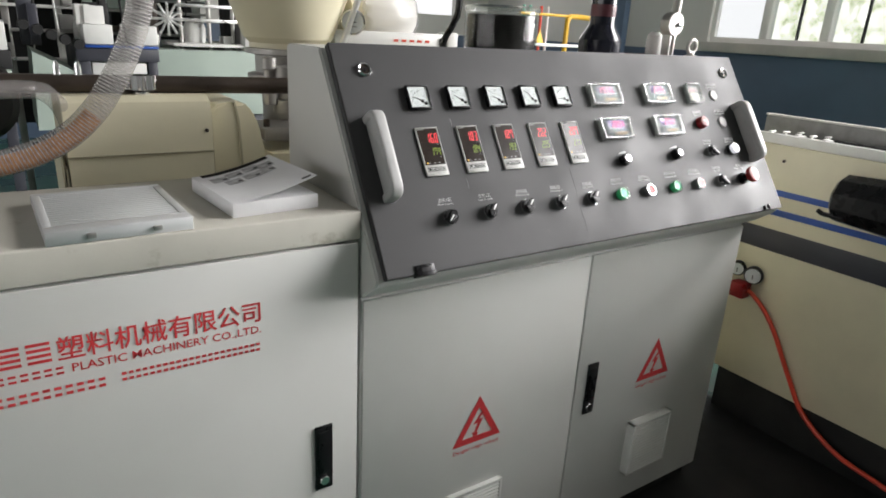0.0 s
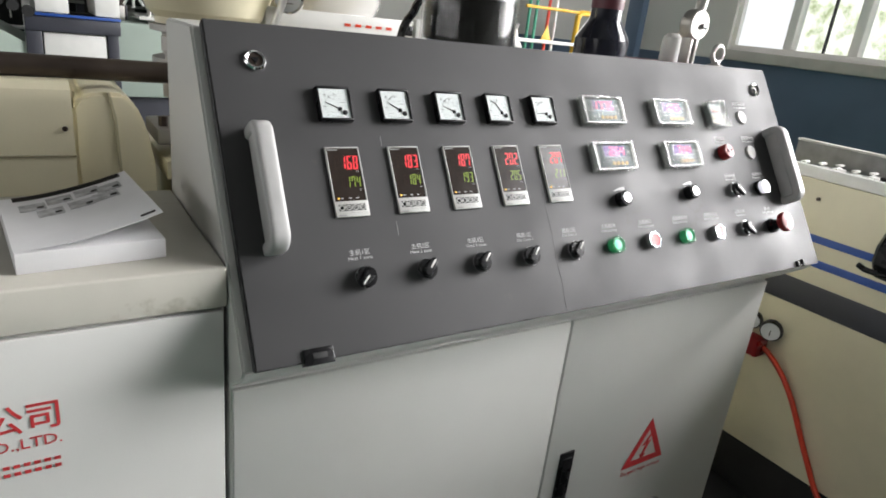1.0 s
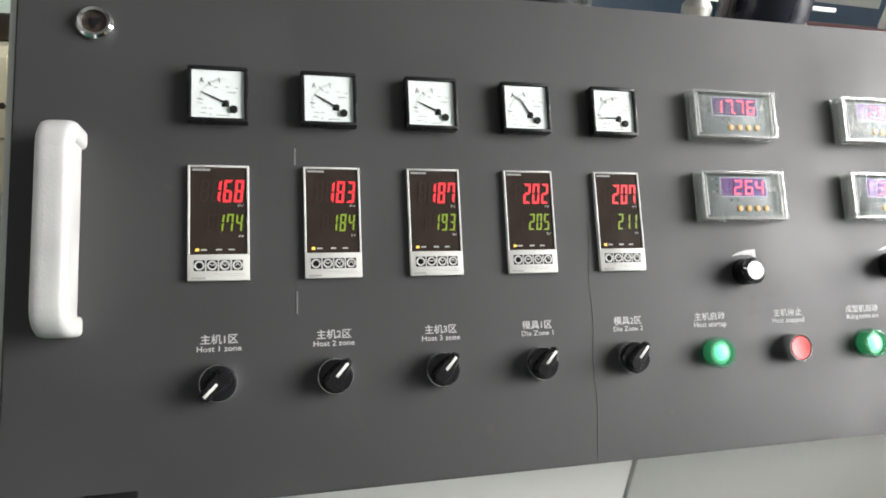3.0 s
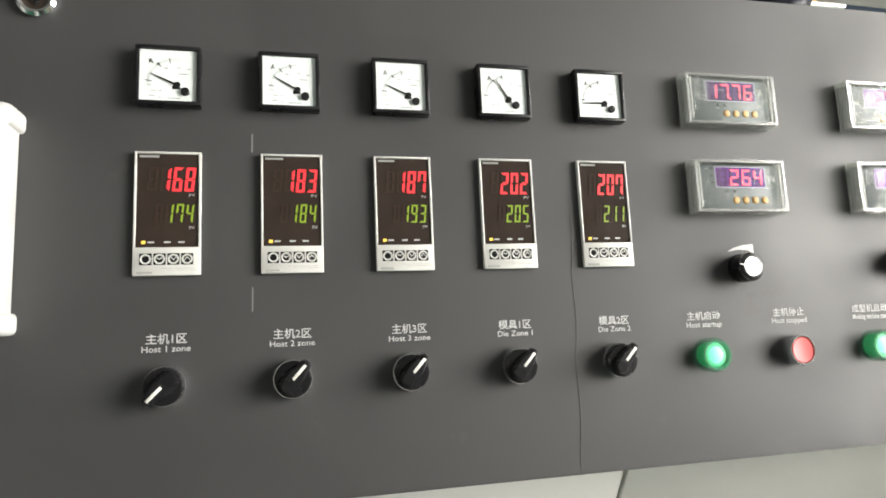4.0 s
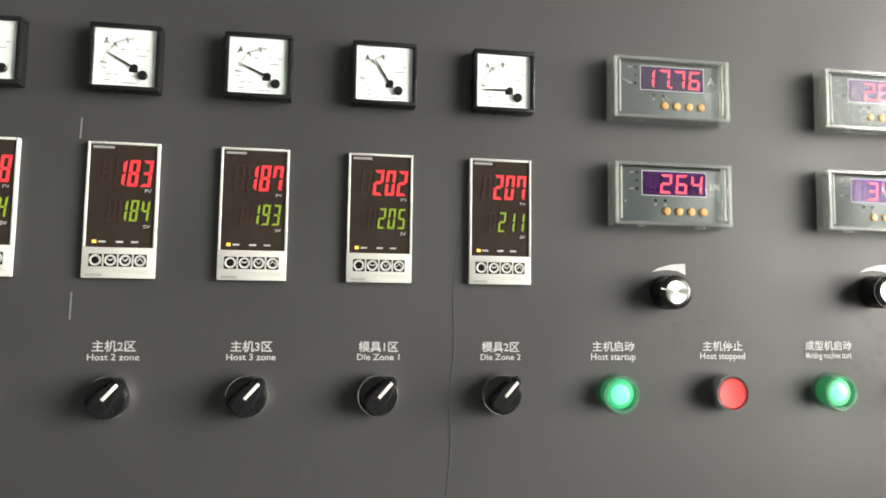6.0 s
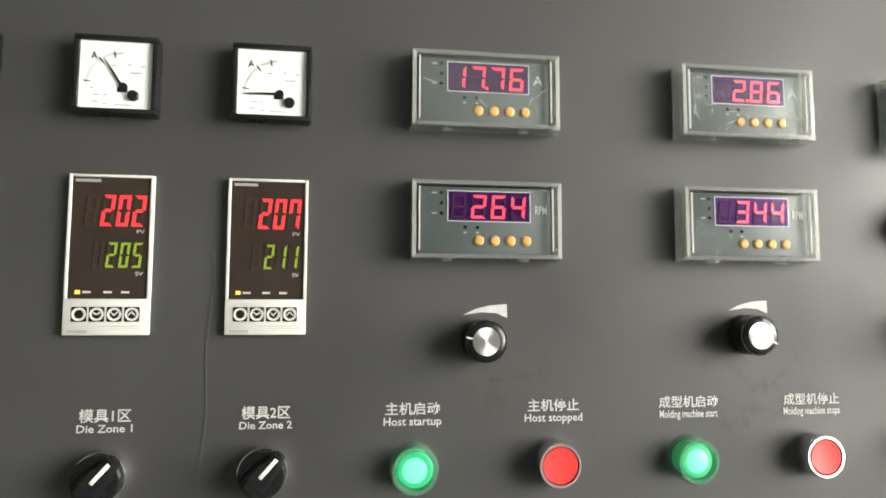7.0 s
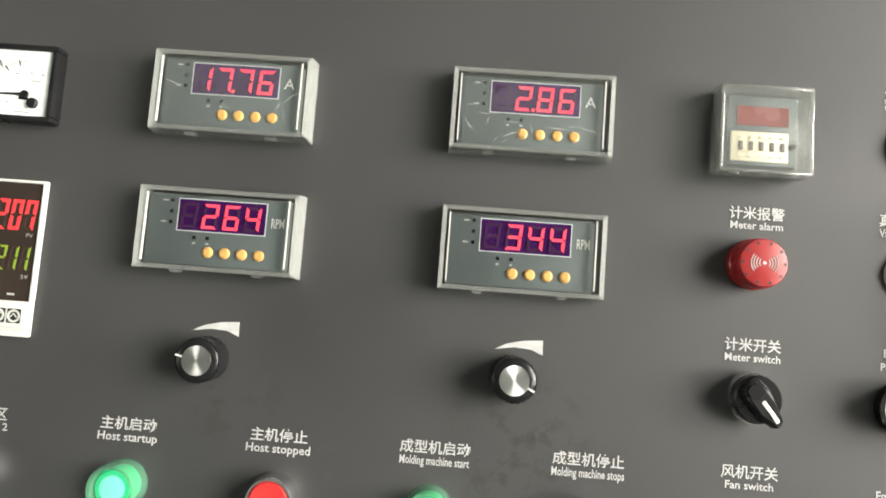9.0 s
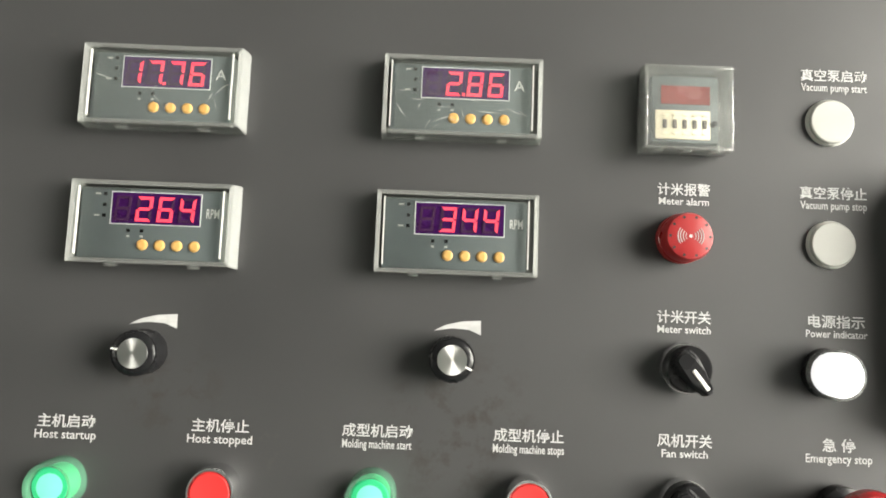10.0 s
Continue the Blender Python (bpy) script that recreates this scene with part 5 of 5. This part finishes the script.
beam = thing("linear_rail", pose(0.42, 0.60, 1.27), "white rail with orange marks behind the console", "rail")
under(part("rail_body", box(B(), 0.20, 0.545, 0.575, 0.62, 1.262, 1.302, 0.002), WHITE), beam)
under(part("rail_end", box(B(), 0.546, 0.580, 0.570, 0.625, 1.258, 1.308, 0.003), WHITE), beam)
under(part("end_switch", box(B(), 0.520, 0.540, 0.571, 0.576, 1.27, 1.292, 0.001), BLACK), beam)
for k in range(5):
    under(part("orange_mark", box(B(), 0.372 + k * 0.025, 0.386 + k * 0.025, 0.5735, 0.5755, 1.278, 1.284), ORANGE), beam)
cable = thing("power_cable", pose(0.42, 0.40, 1.2), "black cable hanging behind the console", "cable")
under(part("cable_run", tube(B(), smooth_line([(0.40, 0.42, 1.00), (0.42, 0.41, 1.26), (0.445, 0.40, 1.33), (0.462, 0.40, 1.40), (0.47, 0.40, 1.75)]), 0.0085, 10), BLACK), cable)

# ---- the machine bed along the window side ----
bed = thing("calibration_table", pose(1.55, -0.6, 0), "long cream machine bed with blue stripes and a slate band", "machine bed")
under(part("bed_body", box(B(), 1.55, 2.20, -1.7, 0.190, 0.185, 1.020, 0.004), CREAM_OLD), bed)
under(part("bed_base", box(B(), 1.575, 2.18, -1.7, 0.160, 0.0, 0.186, 0.003), BLACK_MATT, None, "black recessed base"), bed)
under(part("slate_band", box(B(), 1.5460, 1.551, -1.7, 0.1905, 0.669, 0.742, 0.001), SLATE, None, "slate painted band"), bed)
for z0, z1 in [(0.790, 0.811), (0.855, 0.875)]:
    under(part("blue_stripe", box(B(), 1.5475, 1.551, -1.7, 0.1905, z0, z1, 0.0006), BLUE_TRIM, None, "blue painted stripe"), bed)
under(part("rim", box(B(), 1.545, 1.570, -1.7, 0.195, 1.021, 1.052, 0.003), WHITE, None, "white front rim"), bed)
under(part("rim", box(B(), 1.782, 1.805, -1.7, 0.30, 1.021, 1.084, 0.002), GALV, None, "grey galvanised rear rim, darkened for its shaded inner face"), bed)
under(part("rim_edge", box(B(), 1.780, 1.807, -1.7, 0.302, 1.0845, 1.090, 0.001), WHITE, None, "white top edge"), bed)
under(part("tray", box(B(), 1.570, 1.780, -1.7, 0.19, 1.021, 1.026), STEEL, None, "steel tray"), bed)
under(part("guide_rail", box(B(), 1.60, 1.625, -1.7, -0.02, 1.026, 1.044, 0.002), CHROME), bed)
under(part("guide_rail", box(B(), 1.70, 1.715, -1.7, 0.02, 1.026, 1.042, 0.002), BLACK), bed)
under(part("screw_head", lathe(B(), [(0, 0.004), (0.005, 0.004), (0.005, 0)], 14, pose(1.55, 0.075, 0.97, 0, -90)), DARK_STEEL), bed)
rnd = random.Random(11)
for k in range(7):
    y = 0.165 - 0.030 * k
    v = thing("tap", pose(1.60 + 0.035 * (k % 3), y, 1.0265), "small white water tap on the machine bed", "tap", "water taps on the bed")
    part("tap_body", box(B(), -0.020, 0.020, -0.012, 0.012, 0, 0.016, 0.003), WHITE, v)
    part("stem", lathe(B(), [(0.0045, 0.012), (0.0045, 0.024)], 10), CHROME, v)
    part("tap_lever", box(B(), -0.015, 0.015, -0.006, 0.006, 0.022, 0.028, 0.002), WHITE, v)

motor = thing("drive_motor", pose(1.46, -0.20, 0.93), "black drive motor with a crank on the machine bed", "motor")
under(part("motor_case", lathe(B(), [(0, -0.20), (0.060, -0.20), (0.072, -0.19), (0.080, -0.05), (0.080, 0.045), (0.070, 0.062), (0.040, 0.064), (0, 0.064)], 10, pose(1.500, -0.338, 0.905, 90, 18)), BLACK), motor)
under(part("terminal_box", box(B(), 1.455, 1.53, -0.42, -0.30, 0.978, 1.020, 0.004), BLACK), motor)
under(part("mounting", box(B(), 1.515, 1.552, -0.42, -0.28, 0.84, 0.98, 0.004), BLACK), motor)
under(part("crank", tube(B(), smooth_line([(1.465, -0.320, 0.868), (1.452, -0.20, 0.862), (1.447, -0.135, 0.858), (1.45, -0.110, 0.864)]), 0.007, 10), BLACK), motor)

reg = thing("pressure_gauge", pose(1.52, 0.09, 0.572), "round pressure gauges with a red air coupling", "gauge")
for y, z, r in [(0.088, 0.571, 0.031), (0.148, 0.578, 0.026)]:
    g = under(part("gauge_case", lathe(B(), [(0, 0), (r, 0), (r + 0.001, 0.012), (r - 0.003, 0.026), (r - 0.005, 0.024)], 30, pose(1.549, y, z, 0, -90, 18)), BLACK), reg)
    under(part("gauge_face", lathe(B(), [(r - 0.003, 0.0235), (0, 0.0238)], 30, pose(1.549, y, z, 0, -90, 18)), DIAL), g)
    under(part("gauge_needle", box(B(), -0.012, 0.004, -0.0012, 0.0012, 0.024, 0.0248), INK), g).matrix_world = pose(1.549, y, z, 0, -90, 18)
under(part("coupling", box(B(), 1.500, 1.550, 0.088, 0.142, 0.485, 0.540, 0.006), RED_PLASTIC, None, "red quick coupling"), reg)
air = thing("air_line", pose(1.52, 0.0, 0.3), "orange-red air hose hanging from the coupling", "hose")
under(part("hose_run", tube(B(), smooth_line([(1.525, 0.112, 0.515), (1.535, 0.079, 0.508), (1.538, 0.020, 0.462), (1.538, -0.035, 0.393), (1.538, -0.113, 0.266), (1.538, -0.186, 0.166), (1.538, -0.310, 0.094), (1.536, -0.46, 0.070), (1.52, -0.80, 0.022)]), 0.0078, 12), ORANGE), air)

# ---- the far machine line ----
far = thing("production_line", pose(0.2, 3.2, 0), "white and grey production machine with blue trim in the distance", "machine")
under(part("bed", box(B(), 0.185, 1.30, 3.0, 3.8, 0.75, 1.125, 0.01), PALE_GREEN, None, "pale green machine bed"), far)
under(part("base", box(B(), -0.2, 1.25, 3.05, 3.75, 0.0, 0.75, 0.01), SLATE), far)
under(part("head_panel", box(B(), -0.135, 0.135, 2.95, 3.6, 0.86, 1.052, 0.006), WHITE, None, "white side panel"), far)
under(part("head_post", box(B(), 0.140, 0.19, 2.94, 3.6, 0.70, 1.06, 0.004), SLATE), far)
under(part("head_post", box(B(), -0.205, -0.140, 2.94, 3.6, 0.70, 1.06, 0.004), SLATE), far)
under(part("head_beam", box(B(), -0.205, 0.20, 2.93, 3.6, 1.058, 1.125, 0.004), SLATE), far)
under(part("blue_strip", box(B(), -0.16, 0.20, 2.92, 2.935, 1.128, 1.142, 0.002), BLUE_TRIM), far)
for x0, x1 in [(-0.16, -0.02), (0.09, 0.20)]:
    under(part("cover_box", box(B(), x0, x1, 2.93, 3.5, 1.144, 1.245, 0.008), WHITE, None, "white cover box"), far)
under(part("side_plate", prism(B(), [(-0.42, 0.70), (-0.21, 0.70), (-0.21, 1.00), (-0.40, 1.10)], -3.6, -2.96, pose(0, 0, 0, 90)), PALE_GREEN), far)
for k in range(5):
    under(part("roller", lathe(B(), [(0, -0.06), (0.024, -0.06), (0.027, 0), (0.024, 0.06), (0, 0.06)], 18, pose(-0.42 + 0.058 * k, 2.95, 1.23 - 0.022 * k, 90)), BLACK_MATT), far)
for x in (0.36, 0.52, 0.66):
    under(part("mast", tube(B(), [(x, 3.1, 1.12), (x, 3.1, 1.75)], 0.012, 10), STEEL), far)
for z in (1.28, 1.36, 1.50):
    under(part("cross_bar", box(B(), 0.34, 0.70, 3.08, 3.12, z, z + 0.018, 0.003), ALU), far)
under(part("top_plate", box(B(), 0.30, 0.72, 3.02, 3.5, 1.142, 1.160, 0.004), WHITE), far)
for k in range(6):
    a = math.pi * k / 6
    under(part("wheel_spoke", tube(B(), [(0.27 - 0.09 * math.cos(a), 2.98, 1.29 - 0.09 * math.sin(a)), (0.27 + 0.09 * math.cos(a), 2.98, 1.29 + 0.09 * math.sin(a))], 0.007, 8), ALU), far)
under(part("dark_cabinet", box(B(), 0.74, 1.25, 3.1, 3.7, 1.126, 1.9, 0.01), BLACK_MATT), far)
under(part("glossy_tank", lathe(B(), [(0, 1.16), (0.06, 1.16), (0.065, 1.24), (0.05, 1.28), (0, 1.29)], 24, pose(0.46, 3.2, 0)), WHITE), far)
rnd = random.Random(23)
for k in range(26):
    x, z, w = rnd.uniform(-0.55, 1.2), rnd.uniform(1.14, 1.5), rnd.uniform(0.015, 0.06)
    m = rnd.choice((BLACK_MATT, DARK_STEEL, STEEL, WHITE, SLATE, BLACK_MATT, ALU))
    if rnd.random() < 0.45:
        under(part("rod", tube(B(), [(x, 3.02 + rnd.random() * 0.3, 1.10), (x + rnd.uniform(-0.05, 0.05), 3.1, z + 0.25)], w * 0.22, 8), m), far)
    else:
        y = 2.99 + rnd.random() * 0.3
        under(part("bracket", box(B(), x - w, x + w, y, y + 0.1, 1.126, z, 0.004), m), far)
back = thing("machine_rack", pose(-0.3, 4.2, 0), "dark open machine rack with pale bars in the distance", "machine rack")
under(part("rack_back", box(B(), -1.7, 0.76, 4.28, 4.34, 0.55, 2.1, 0.01), BLACK_MATT), back)
for k in range(9):
    x = -1.66 + 0.295 * k
    under(part("rack_post", box(B(), x - 0.022, x + 0.022, 4.14, 4.20, 0.0, 2.1, 0.004), (SLATE, STEEL, WHITE)[k % 3]), back)
for k, z in enumerate((0.98, 1.16, 1.31, 1.39, 1.55, 1.72)):
    under(part("rack_beam", box(B(), -1.7, 0.76, 4.08, 4.13, z, z + 0.020, 0.003), (ALU, STEEL, WHITE)[k % 3]), back)
rnd = random.Random(31)
for k in range(30):
    x, z, w, h = rnd.uniform(-1.6, 0.66), rnd.choice((1.18, 1.33, 1.41, 1.57)), rnd.uniform(0.02, 0.09), rnd.uniform(0.03, 0.11)
    under(part("rack_box", box(B(), x - w, x + w, 4.03, 4.13, z, z + h, 0.006), rnd.choice((WHITE, BLACK_MATT, STEEL, DARK_STEEL, PALE_GREEN, SLATE))), back)
low = thing("control_cupboard", pose(-0.75, 3.0, 0), "pale green cupboard with a white stack on top", "cupboard")
under(part("cupboard", box(B(), -1.4, -0.50, 2.9, 3.5, 0.84, 1.015, 0.008), PALE_GREEN), low)
for x in (-1.36, -0.54):
    for y in (2.94, 3.46):
        under(part("leg", box(B(), x - 0.025, x + 0.025, y - 0.025, y + 0.025, 0, 0.84, 0.003), SLATE), low)
under(part("top_stack", box(B(), -1.3, -0.49, 2.88, 3.4, 1.017, 1.105, 0.006), BLACK_MATT), low)
under(part("top_box", box(B(), -1.3, -0.50, 2.9, 3.4, 1.107, 1.24, 0.006), WHITE), low)

# ---- rails and posts far behind ----
rail = thing("guard_rail", pose(2.83, 2.5, 0), "yellow tubular guard rail", "guard rail")
under(part("rail_tube", tube(B(), smooth_line([(3.16, 2.5, 1.438), (2.90, 2.5, 1.446), (2.852, 2.5, 1.440), (2.838, 2.5, 1.41), (2.832, 2.5, 1.30), (2.825, 2.5, 0.0)], 6), 0.018, 12), YELLOW), rail)
under(part("rail_tube", tube(B(), [(2.40, 2.5, 1.448), (2.84, 2.5, 1.446)], 0.010, 10), YELLOW), rail)
gate = thing("post", pose(2.45, 2.5, 0), "thin green and orange posts with a warning sign", "post")
for x, m in [(2.445, TEAL), (2.50, TEAL), (2.60, ORANGE), (2.66, WHITE)]:
    under(part("upright", tube(B(), [(x, 2.52, 0), (x, 2.52, 1.50)], 0.010, 10), m), gate)
under(part("warning_sign", prism(B(), [(2.530, 1.245), (2.625, 1.245), (2.578, 1.350)], -2.49, -2.485, pose(0, 0, 0, 90)), YELLOW, None, "yellow triangular sign"), gate)
valve = thing("valve", pose(1.56, 1.45, 0), "small brass and steel valve on a pipe", "valve")
under(part("valve_body", lathe(B(), [(0, 1.20), (0.045, 1.20), (0.05, 1.24), (0.03, 1.27), (0.02, 1.31), (0.028, 1.33), (0, 1.335)], 20, pose(1.545, 1.5, 0)), STEEL), valve)
under(part("valve_pipe", tube(B(), [(1.545, 1.5, 0), (1.545, 1.5, 1.2)], 0.02, 12), STEEL), valve)
under(part("cross_pipe", tube(B(), [(1.545, 1.5, 1.268), (2.10, 1.5, 1.268)], 0.008, 10), WHITE), valve)
